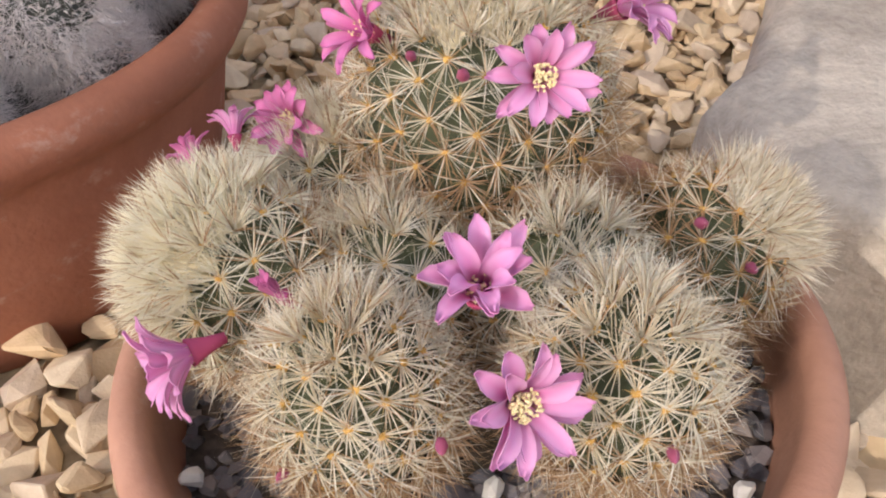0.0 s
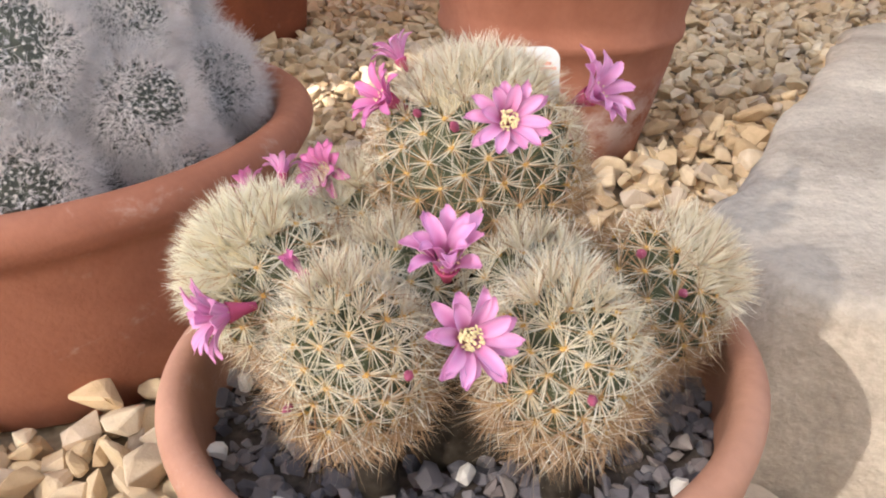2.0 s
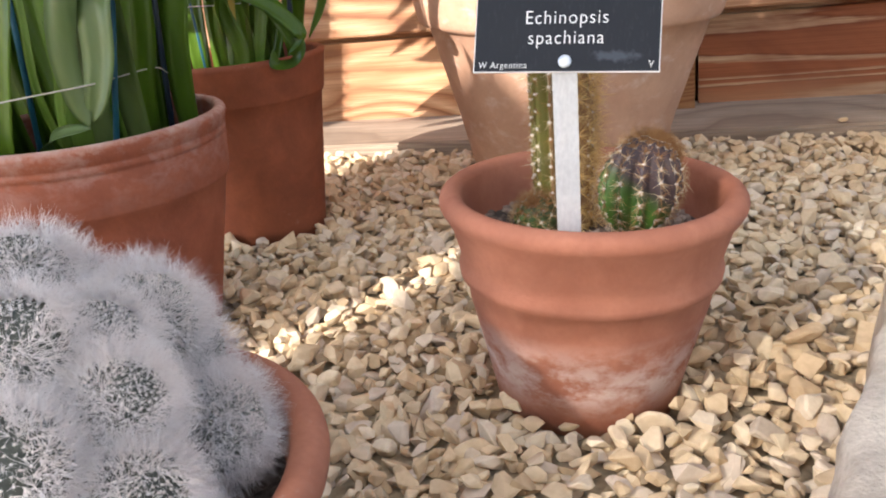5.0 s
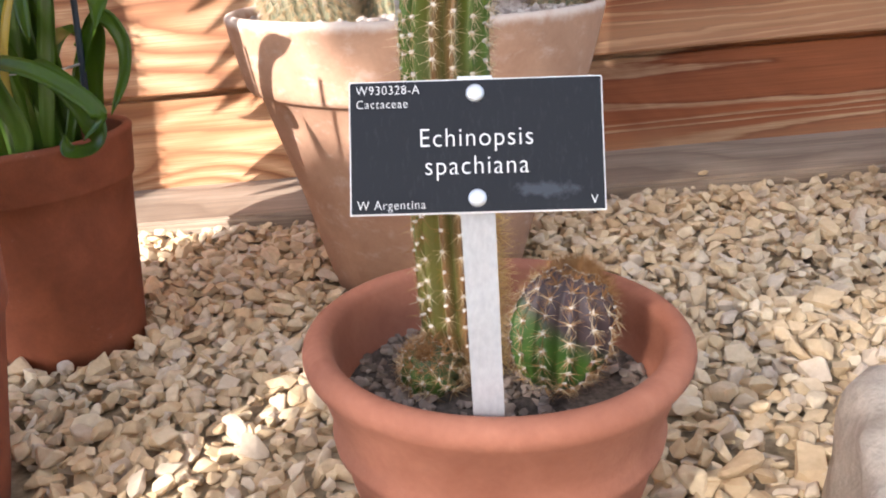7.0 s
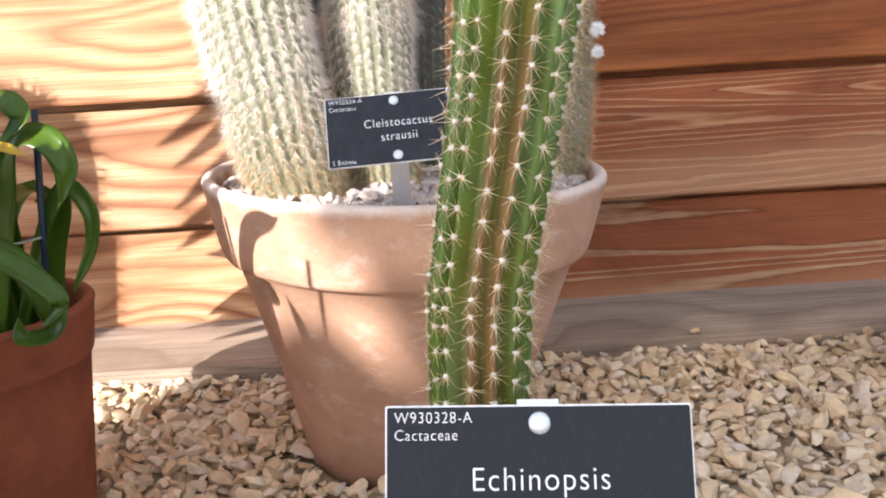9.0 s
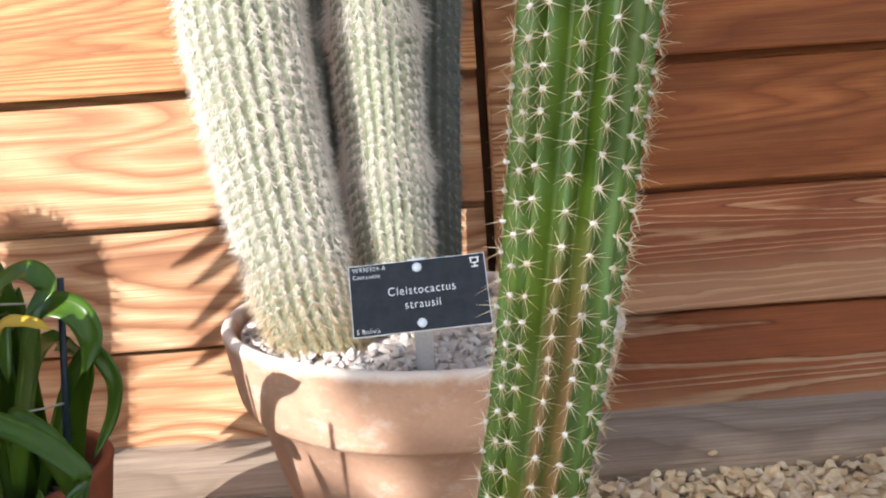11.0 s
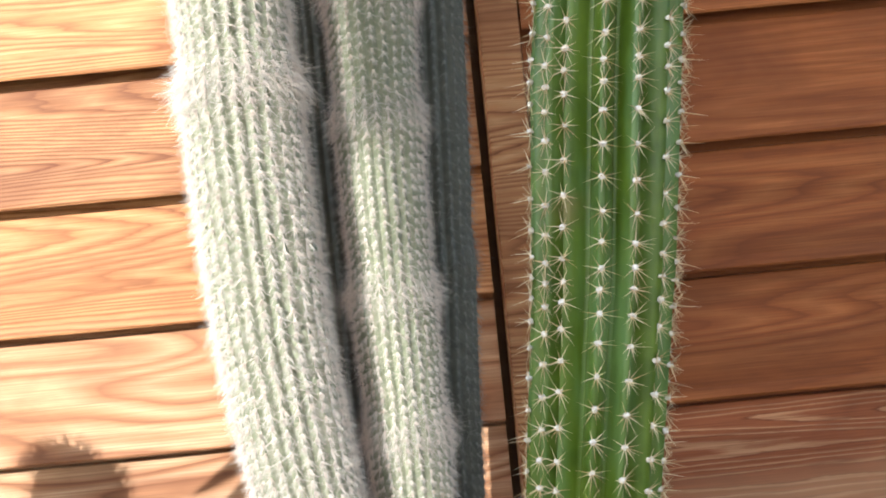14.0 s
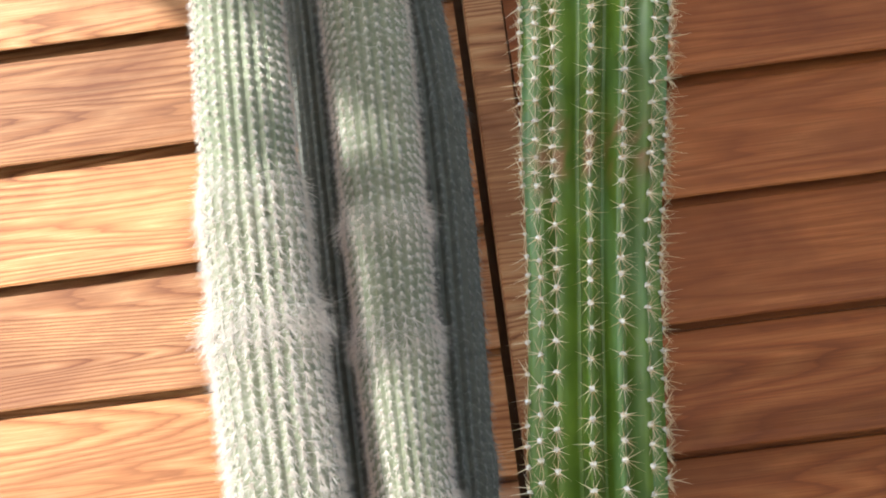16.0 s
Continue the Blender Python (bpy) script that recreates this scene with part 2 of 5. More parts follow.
def tube(points, radii, sides=6, cap=True):
    """Vertices and faces of a tapered tube through points."""
    pts = [Vector(p) for p in points]
    vs, fs = [], []
    up = Vector((0, 0, 1)) if abs((pts[-1] - pts[0]).normalized().z) < 0.9 else Vector((1, 0, 0))
    for i, p in enumerate(pts):
        d = (pts[min(i + 1, len(pts) - 1)] - pts[max(i - 1, 0)]).normalized()
        s = d.cross(up).normalized()
        t = s.cross(d)
        for k in range(sides):
            a = 2 * math.pi * k / sides
            vs.append(p + (s * math.cos(a) + t * math.sin(a)) * radii[i])
    for i in range(len(pts) - 1):
        for k in range(sides):
            j = (k + 1) % sides
            fs.append((i * sides + k, i * sides + j, (i + 1) * sides + j, (i + 1) * sides + k))
    if cap:
        fs.append(tuple(range(sides))[::-1])
        fs.append(tuple(range((len(pts) - 1) * sides, len(pts) * sides)))
    return vs, fs


class Heap:
    """Collects many small pieces into one mesh."""

    def __init__(self):
        self.v, self.f = [], []

    def add(self, vs, fs):
        n = len(self.v)
        self.v.extend(vs)
        self.f.extend([tuple(i + n for i in f) for f in fs])

    def needle(self, a, b, r, bend=None):
        """A thin three-sided spine from a to b, optionally bent through a middle point."""
        d = (b - a).normalized()
        s = d.orthogonal().normalized()
        t = d.cross(s)
        n = len(self.v)
        ring = (s, s * -0.5 + t * 0.87, s * -0.5 - t * 0.87)
        self.v.extend(a + k * r for k in ring)
        if bend is None:
            self.v.append(b)
            self.f.extend(((n, n + 1, n + 3), (n + 1, n + 2, n + 3), (n + 2, n, n + 3)))
        else:
            self.v.extend(bend + k * (r * 0.75) for k in ring)
            self.v.append(b)
            for i in range(3):
                j = (i + 1) % 3
                self.f.append((n + i, n + j, n + 3 + j, n + 3 + i))
                self.f.append((n + 3 + i, n + 3 + j, n + 6))

    def make(self, name, material, parent=None, label="", smooth=False, kind=""):
        return tagged(mesh_of(name, self.v, self.f, material, parent, label, smooth), kind=kind)


def stone_mesh(name, rnd, n=13, flat=0.7):
    bm = bmesh.new()
    for _ in range(n):
        d = Vector((rnd.gauss(0, 1), rnd.gauss(0, 1), rnd.gauss(0, 1))).normalized()
        d *= rnd.uniform(0.82, 1.0)
        bm.verts.new((d.x, d.y * rnd.uniform(0.8, 0.95), d.z * flat))
    hull = bmesh.ops.convex_hull(bm, input=bm.verts)
    bmesh.ops.delete(bm, geom=list({g for g in hull["geom_unused"] + hull["geom_interior"] if isinstance(g, bmesh.types.BMVert)}), context="VERTS")
    me = bpy.data.meshes.new(name)
    bm.to_mesh(me)
    bm.free()
    return me


def worn_data(rnd, count, n=12, flat=0.72):
    """Vertices and faces of stones with worn edges."""
    out = []
    for i in range(count):
        me = stone_mesh("stone_shape", rnd, n, flat)
        bm = bmesh.new()
        bm.from_mesh(me)
        bpy.data.meshes.remove(me)
        bmesh.ops.dissolve_limit(bm, angle_limit=radians(10), verts=bm.verts, edges=bm.edges)
        bmesh.ops.bevel(bm, geom=list(bm.edges), offset=0.17, segments=1, affect="EDGES", clamp_overlap=True)
        bmesh.ops.recalc_face_normals(bm, faces=bm.faces)
        bm.verts.index_update()
        out.append(([v.co.copy() for v in bm.verts], [tuple(v.index for v in f.verts) for f in bm.faces]))
        bm.free()
    return out


def hull_data(rnd, count, n=13, flat=0.7):
    """Vertices and faces of some stones of unit size, to be strewn."""
    out = []
    for i in range(count):
        me = stone_mesh("stone_shape", rnd, n, flat)
        out.append(([v.co.copy() for v in me.vertices], [tuple(p.vertices) for p in me.polygons]))
        bpy.data.meshes.remove(me)
    return out


# ---- ground, ledge, wall ----
GZ = -0.058
ground = thing("ground", Matrix(), "ground bed covered with tan limestone gravel", "ground", kind="structure")
bm = bmesh.new()
bmesh.ops.create_grid(bm, x_segments=2, y_segments=2, size=60)
bmesh.ops.translate(bm, verts=bm.verts, vec=(0, 0, GZ - 0.004))
part("sand", bm, plain("sandy_bed", (0.38, 0.30, 0.20), 0.95, 0.1, vary=0.4, scale=120), ground)

WALL_Y = 1.40


def lap_board(x0, x1, z, material, name="board"):
    """A tapered board: thick at its lower edge, tucked under the one above."""
    bm = bmesh.new()
    n = 24
    prof = [(0.000, 0.002), (0.0012, -0.001), (0.0040, 0.000), (0.0060, 0.023), (0.025, 0.023), (0.033, 0.192), (0.030, 0.192), (0.030, 0.1550), (0.0220, 0.1540), (0.0208, 0.1525), (0.0042, 0.015)]
    rings = []
    for i in range(n + 1):
        x = x0 + (x1 - x0) * i / n
        w = 0.0012 * noise.noise(Vector((x * 5, z * 9, 0)))
        rings.append([bm.verts.new((x, dy, dz + w)) for dy, dz in prof])
    for a, b in zip(rings, rings[1:]):
        for i in range(len(prof)):
            j = (i + 1) % len(prof)
            bm.faces.new((a[i], b[i], b[j], a[j]))
    bm.faces.new(rings[0])
    bm.faces.new(rings[-1][::-1])
    bmesh.ops.recalc_face_normals(bm, faces=bm.faces)
    return bm


wall = thing("wall_north", Matrix.Translation((0, WALL_Y, 0)), "wall of overlapping reddish-brown cedar boards", "wall", kind="structure")
for k in range(-1, 11):
    z = 0.10 + 0.165 * k
    for x0, x1 in ((-1.7, 0.362), (0.43, 2.2)):
        ob = part("board", lap_board(x0, x1, 0, WOOD), (WOOD_TAN if k < 2 else WOOD) if x0 < 0 else (WOOD_LOW, WOOD_RED)[k + 1] if k < 1 else WOOD_SHADED, wall)
        ob.location = (0, 0, z)
bm = box(bmesh.new(), (-1.7, 0.037, -0.12), (2.2, 0.14, 1.95))
part("backing", bm, plain("wall_core", (0.10, 0.055, 0.03), 0.9), wall)
bm = box(bmesh.new(), (0.374, -0.028, -0.12), (0.424, 0.03, 1.93), 0.002)
part("batten", bm, WOOD, wall, "upright cedar batten between the boards")

ledge = tagged(part("ledge", box(bmesh.new(), (-1.7, 1.238, -0.12), (2.2, 1.43, -0.036), 0.004), WOOD_GREY), "weathered grey timber ledge along the foot of the wall", "ledge", kind="structure")


# unseen frosted sheets added round the camera scatter the sun, open towards the left
FROST, fnt, fp = shader("frosted_sheet", 0.8, 0.1)
ft = fnt.nodes.new("ShaderNodeBsdfTranslucent")
fnt.links.new(ramp(fnt, tex(fnt, coords(fnt), 3.0, 4), [(0.3, (0.39, 0.39, 0.385)), (0.7, (0.45, 0.45, 0.445))]), ft.inputs["Color"])
fnt.links.new(ft.outputs[0], fnt.nodes["Material Output"].inputs["Surface"])
ROOF_Z = 3.2
sheets = thing("sun_screen", Matrix.Translation((0, -3.1, 0)), "unseen frosted white sheeting added behind the path to scatter the sun", "wall", kind="structure")
for x0, x1, z0, z1 in ((-2.02, 4.0, GZ, 1.60), (-2.02, -1.80, 1.604, 2.30), (-1.36, 4.0, 1.604, 2.30), (-2.02, 4.0, 2.304, 2.52), (-2.055, 4.0, 2.524, 2.88), (-2.065, 4.0, 2.884, 3.0), (-2.095, 4.0, 3.004, 3.13), (-2.125, 4.0, 3.134, ROOF_Z)):
    mesh_of("sheet", [(x0, 0, z0), (x1, 0, z0), (x1, 0, z1), (x0, 0, z1)], [(0, 1, 2, 3)], FROST, sheets)
# unseen blocks added to keep the sun off the leafy pots
SUN_BLOCKER = plain("sun_blocker", (0.62, 0.57, 0.50), 0.9, 0.1, vary=0.1, scale=6)
part("end_panel", box(bmesh.new(), (-2.40, -0.10, GZ - 0.02), (-2.108, 0.10, 2.33)), SUN_BLOCKER, sheets)
part("end_panel", box(bmesh.new(), (-2.40, -0.10, 2.334), (-2.024, 0.10, 2.43)), SUN_BLOCKER, sheets)
shade_slat = bpy.data.meshes.new("slat")
bm = box(bmesh.new(), (-1.80, -0.006, -0.0090), (-1.36, 0.006, 0.0090))
bm.to_mesh(shade_slat)
bm.free()
shade_slat.materials.append(WOOD_GREY)
for i in range(23):                                     # added slats, out of view, let some sun through to the path
    ob = new("slat", shade_slat)
    ob.parent = sheets
    ob.location = (0, 0, 1.612 + 0.031 * i)
# overhead sheet, unseen, added to scatter the sun and shade the wall
roof = thing("ceiling", Matrix.Translation((0, 0, ROOF_Z)), "unseen frosted white overhead sheeting added to scatter the sun", "ceiling", kind="structure")
mesh_of("sheet", [(-2.06, -3.1, 0.004), (4.0, -3.1, 0.004), (4.0, 1.54, 0.004), (-2.06, 1.54, 0.004)], [(0, 1, 2, 3)], FROST, roof)


# ---- pots ----
def pot_profile(R, h, r, collar, inset, wall_t=0.008, lip=0.5, depth=0.03, grooves=()):
    """Outline of a flowerpot: foot radius r, rim radius R, height h, collar height, collar step."""
    Rc = R - inset                                     # radius just below the collar
    rim_b = h - collar
    lr = wall_t * lip + 0.0005
    out = [(r - 0.004, 0), (r, 0.003)]
    for i in range(1, 7):
        out.append((r + (Rc - r) * i / 7, rim_b * i / 7))
    out += [(Rc, rim_b - 0.0015), (Rc + inset * 0.35 - 0.001, rim_b), (Rc + inset * 0.35, rim_b + 0.003)]
    for g in grooves:                                  # thin turned lines round the collar
        q = Rc + inset * (0.35 + 0.53 * (g - rim_b) / collar)
        out += [(q, g - 0.0012), (q - 0.0012, g), (q, g + 0.0012)]
    out += [(R - inset * 0.12, h - lr * 1.6 - 0.001)] + arc(R - lr, h - lr, lr, -10, 170, 8)
    inner = R - 2 * lr
    out += [(inner - 0.001, h - depth * 0.5), (inner - 0.003, h - depth), (inner - 0.006, h - depth - 0.006), (max(0.004, r * 0.3), h - depth - 0.008), (max(0.004, r * 0.3), 0.004)]
    return out


def soil_disc(R, z, material, parent, name="soil"):
    bm = bmesh.new()
    bmesh.ops.create_circle(bm, cap_ends=True, segments=48, radius=R)
    bmesh.ops.translate(bm, verts=bm.verts, vec=(0, 0, z))
    return part(name, bm, material, parent)


def strew(R, z, count, size, shapes, rnd, skip=()):
    """Small stones over a round of soil."""
    heap = Heap()
    for _ in range(count):
        a, q = rnd.uniform(0, 2 * math.pi), R * math.sqrt(rnd.random())
        x, y = q * math.cos(a), q * math.sin(a)
        if any((x - sx) ** 2 + (y - sy) ** 2 < sr * sr for sx, sy, sr in skip):
            continue
        s = size * rnd.uniform(0.5, 1.15)
        m = pose(x, y, z + s * rnd.uniform(-0.1, 0.5), rnd.uniform(-40, 40), rnd.uniform(-40, 40), rnd.uniform(0, 360))
        vs, fs = rnd.choice(shapes)
        heap.add([m @ (v * s) for v in vs], fs)
    return heap


SHAPES = hull_data(rng, 24)
WORN = worn_data(rng, 20)

# shallow pan
pan_m = pose(0.3455, 0.203, -0.060, 2.0, 0, 0)
PAN_H = 0.105
pan = thing("pan_pot", pan_m, "shallow orange terracotta pan with a chipped rim on gravel", "pot")
part("body", lathe(pot_profile(0.0755, PAN_H, 0.056, 0.022, 0.0035, 0.007, 0.55, 0.023), 96, 0.004), POT_PAN, pan, smooth=True)
soil_disc(0.066, PAN_H - 0.0205, SOIL, pan)

# echinopsis pot
ech_m = pose(0.3233, 0.6135, -0.062, 0, 3.3, 0)
ECH_H = 0.151
ech_pot = thing("flower_pot", ech_m, "terracotta pot with a ringed collar and white lime bloom", "pot")


def ech_profile():
    R, h = 0.0945, ECH_H
    out = [(0.056, 0), (0.0595, 0.003), (0.069, 0.045), (0.0775, 0.080), (0.0795, 0.0935), (0.0835, 0.096), (0.0842, 0.101), (0.0825, 0.106), (0.0835, 0.113), (0.0885, 0.130)]
    out += arc(R - 0.0065, h - 0.0075, 0.0075, -40, 160, 10)
    return out + [(0.0795, h - 0.02), (0.077, h - 0.036), (0.072, h - 0.04), (0.01, h - 0.042), (0.01, 0.004)]


part("body", lathe(ech_profile(), 96, 0.004, 3), POT, ech_pot, smooth=True)
soil_disc(0.0765, ECH_H - 0.034, SOIL, ech_pot)

# tall pale pot by the wall
big_m = pose(0.2646, 1.072, -0.064, 0, 3.0, 0)
BIG_H = 0.276
big_pot = thing("large_pot", big_m, "large pale terracotta pot with a deep collar by the wall", "pot")


def big_profile():
    R, h = 0.179, BIG_H
    out = [(0.092, 0), (0.097, 0.004), (0.122, 0.10), (0.145, 0.175), (0.154, 0.2045), (0.163, 0.207), (0.1655, 0.211), (0.168, 0.22)]
    out += arc(R - 0.0055, h - 0.0055, 0.0055, -20, 165, 8)
    return out + [(0.163, h - 0.02), (0.158, h - 0.04), (0.02, h - 0.045), (0.02, 0.004)]


part("body", lathe(big_profile(), 112, 0.004, 5), POT_PALE, big_pot, smooth=True)
soil_disc(0.163, BIG_H - 0.011, GRIT, big_pot)

# wide pot of the woolly cactus
wool_m = pose(0.110, 0.345, -0.060)
WOOL_H = 0.109
wool_pot = thing("wide_pot", wool_m, "wide red-brown terracotta pot with a rolled rim on gravel", "pot")


def wool_profile():
    R, h = 0.131, WOOL_H
    out = [(0.094, 0), (0.098, 0.003), (0.112, 0.05), (0.1195, 0.083), (0.1215, 0.088), (0.1275, 0.0905)]
    out += arc(R - 0.008, h - 0.009, 0.009, -45, 165, 10)
    return out + [(0.112, h - 0.02), (0.11, h - 0.032), (0.02, h - 0.036), (0.02, 0.004)]


part("body", lathe(wool_profile(), 112, 0.004, 9), POT_RED, wool_pot, smooth=True)
soil_disc(0.111, WOOL_H - 0.028, SOIL, wool_pot)

# leafy pots
leaf_pot = thing("planter_pot", pose(-0.0692, 0.68, -0.062), "large dark red terracotta pot with worn chalky rim", "pot")
part("body", lathe(pot_profile(0.109, 0.194, 0.070, 0.055, 0.009, 0.009, 0.5, 0.035, (0.172, 0.179)), 96, 0.004, 11), POT_DARK, leaf_pot, smooth=True)
soil_disc(0.098, 0.194 - 0.03, SOIL, leaf_pot)
tall_pot = thing("planter_pot", pose(-0.062, 0.945, -0.062), "tall red terracotta pot with a banded rim", "pot")
part("body", lathe(pot_profile(0.090, 0.204, 0.062, 0.045, 0.009, 0.008, 0.5, 0.03), 96, 0.004, 13), POT_BRICK, tall_pot, smooth=True)
soil_disc(0.08, 0.204 - 0.026, SOIL, tall_pot)
far_pot = thing("flower_pot", pose(0.847, 1.12, -0.062), "plain red terracotta pot beside the wall", "pot")
part("body", lathe(pot_profile(0.085, 0.175, 0.06, 0.04, 0.005, 0.008, 0.5, 0.03), 80, 0.004, 17), POT_BRICK, far_pot, smooth=True)

# ---- stone slab ----
SLAB = [(0.430, 0.272), (0.416, 0.297), (0.410, 0.335), (0.429, 0.360), (0.445, 0.428), (0.477, 0.514), (0.496, 0.570), (0.514, 0.640), (0.530, 0.655), (0.62, 0.662), (0.80, 0.655), (1.05, 0.63), (1.15, 0.45), (1.05, 0.27), (0.80, 0.225), (0.60, 0.235), (0.49, 0.255)]


def slab_mesh():
    bm = bmesh.new()
    pts = [Vector((x, y, 0)) for x, y in SLAB]
    ring = []
    for a, b in zip(pts, pts[1:] + pts[:1]):
        n = max(2, int((b - a).length / 0.008))
        ring += [a.lerp(b, i / n) for i in range(n)]
    mid = Vector((0.75, 0.44, 0))
    levels = [(1.03, -0.075), (1.025, -0.05), (1.012, -0.02), (1.006, 0.006), (0.997, 0.02), (0.985, 0.0255)] + [(k, 0.028) for k in (0.965, 0.94, 0.91, 0.87, 0.82, 0.76, 0.68, 0.58, 0.45, 0.3, 0.12)]
    rows = []
    for k, z in levels:
        row = []
        for p in ring:
            q = mid + (p - mid) * k
            j = 0.006 * noise.noise(Vector((p.x * 30, p.y * 30, z * 40))) + 0.002 * noise.noise(Vector((p.x * 120, p.y * 120, z * 90)))
            if k > 0.98:
                q += (p - mid).normalized() * j
            h = 0.006 * noise.noise(Vector((q.x * 9, q.y * 9, 3))) + 0.0025 * noise.noise(Vector((q.x * 38, q.y * 38, 8))) + 0.001 * noise.noise(Vector((q.x * 130, q.y * 130, 1)))
            row.append(bm.verts.new((q.x, q.y, z + (h if z > 0.015 else 0.3 * h))))
        rows.append(row)
    for a, b in zip(rows, rows[1:]):
        for i in range(len(a)):
            j = (i + 1) % len(a)
            bm.faces.new((a[i], a[j], b[j], b[i]))
    bm.faces.new(rows[-1])
    bmesh.ops.recalc_face_normals(bm, faces=bm.faces)
    return bm


def rock_mat():
    m, nt, p = shader("pale_rock", 0.85, 0.25)
    vec = coords(nt)
    col = ramp(nt, tex(nt, coords(nt, (1, 1.8, 2)), 9, 7, 0.62, 0.5), [(0.3, (0.37, 0.312, 0.250)), (0.5, (0.525, 0.455, 0.372)), (0.72, (0.665, 0.59, 0.485))])
    col = mix(nt, 0.35, col, ramp(nt, tex(nt, vec, 220, 6, 0.7), [(0.35, (0.4, 0.38, 0.36)), (0.6, (1, 1, 1))]), "MULTIPLY")
    base(nt, p, col)
    bump(nt, p, mix(nt, 0.5, tex(nt, vec, 60, 8, 0.65), tex(nt, vec, 400, 4)), 0.6, 0.003)
    return m


slab = tagged(part("stone_slab", slab_mesh(), rock_mat(), smooth=True), "rough pale grey limestone slab lying in the gravel", "rock")


# ---- plant materials ----
def spine_mat(name, root, tip, glow=0.35):
    """Thin, slightly translucent spines; the tone wanders from tuft to tuft."""
    m, nt, p = shader(name, 0.55, 0.35)
    vec = coords(nt)
    geo_n = nt.nodes.new("ShaderNodeNewGeometry")
    k = mix(nt, 0.5, tex(nt, vec, 70, 3), geo_n.outputs["Random Per Island"])
    col = ramp(nt, k, [(0.25, root), (0.75, tip)])
    base(nt, p, col)
    tr = nt.nodes.new("ShaderNodeBsdfTranslucent")
    nt.links.new(col, tr.inputs["Color"])
    mx = nt.nodes.new("ShaderNodeMixShader")
    mx.inputs[0].default_value = glow
    nt.links.new(p.outputs[0], mx.inputs[1])
    nt.links.new(tr.outputs[0], mx.inputs[2])
    nt.links.new(mx.outputs[0], nt.nodes["Material Output"].inputs["Surface"])
    return m


def skin_mat(name, dark, light, scale=120, rough=0.5, stain=None, wax=None):
    m, nt, p = shader(name, rough, 0.45)
    vec = coords(nt)
    col = ramp(nt, tex(nt, vec, scale, 4), [(0.3, dark), (0.7, light)])
    if wax:
        col = mix(nt, ramp(nt, tex(nt, coords(nt, (1, 1, 0.15)), 90, 3), [(0.45, (0, 0, 0)), (0.7, (0.75, 0.75, 0.75))]), col, wax)
    if stain:
        at = nt.nodes.new("ShaderNodeAttribute")
        at.attribute_name = "cork"
        fac = calc(nt, "MULTIPLY", at.outputs["Fac"], ramp(nt, tex(nt, vec, 90, 5, 0.7), [(0.22, (0, 0, 0)), (0.42, (1, 1, 1))]))
        col = mix(nt, fac, col, stain)
    base(nt, p, col)
    bump(nt, p, tex(nt, vec, 700, 3), 0.15, 0.0005)
    return m


MAM_SKIN = skin_mat("grey_green_skin", (0.046, 0.056, 0.028), (0.095, 0.106, 0.052), 200, 0.75)
WOOL_SKIN = skin_mat("dark_skin", (0.060, 0.066, 0.054), (0.105, 0.112, 0.094), 200, 0.8)
COLUMN_SKIN = skin_mat("column_skin", (0.054, 0.098, 0.007), (0.110, 0.172, 0.016), 60, 0.36, stain=(0.25, 0.135, 0.058), wax=(0.13, 0.225, 0.075))
PUP_SKIN = skin_mat("pup_skin", (0.036, 0.086, 0.012), (0.075, 0.155, 0.022), 60, 0.5, stain=(0.062, 0.040, 0.044))
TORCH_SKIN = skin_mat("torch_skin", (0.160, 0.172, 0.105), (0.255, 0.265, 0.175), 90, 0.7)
# skin of the rear columns: the front ones' shade is put into the colour
TORCH_SHADED = skin_mat("shaded_torch_skin", (0.066, 0.066, 0.053), (0.11, 0.108, 0.086), 90, 0.8)
SPINE_PALE = spine_mat("pale_spines", (0.80, 0.715, 0.54), (0.95, 0.915, 0.82), 0.42)
SPINE_HONEY = spine_mat("honey_spines", (0.62, 0.40, 0.13), (0.86, 0.66, 0.32), 0.4)
SPINE_TAN = spine_mat("tan_spines", (0.43, 0.250, 0.130), (0.68, 0.470, 0.285), 0.35)
SPINE_CREAM = spine_mat("cream_spines", (0.90, 0.84, 0.68), (0.97, 0.95, 0.86), 0.5)
SPINE_GOLD = spine_mat("golden_spines", (0.54, 0.37, 0.19), (0.86, 0.74, 0.52), 0.3)
SPINE_BROWN = spine_mat("brown_spines", (0.24, 0.115, 0.045), (0.50, 0.28, 0.12), 0.25)
WOOL_GREY = spine_mat("grey_wool", (0.80, 0.755, 0.74), (0.96, 0.925, 0.91), 0.4)
WOOL_WHITE = spine_mat("white_wool", (0.75, 0.72, 0.68), (0.88, 0.85, 0.82), 0.4)
TORCH_HAIR = spine_mat("silver_hair", (0.68, 0.600, 0.530), (0.84, 0.775, 0.705), 0.4)
AREOLE = plain("areole_felt", (0.74, 0.69, 0.62), 0.9, 0.1, vary=0.2, scale=900)
CROWN_FELT = plain("crown_felt", (0.70, 0.62, 0.43), 0.95, 0.1, vary=0.3, scale=500)
AREOLE_GOLD = plain("golden_areole", (0.66, 0.40, 0.12), 0.8, 0.2, vary=0.25, scale=900)


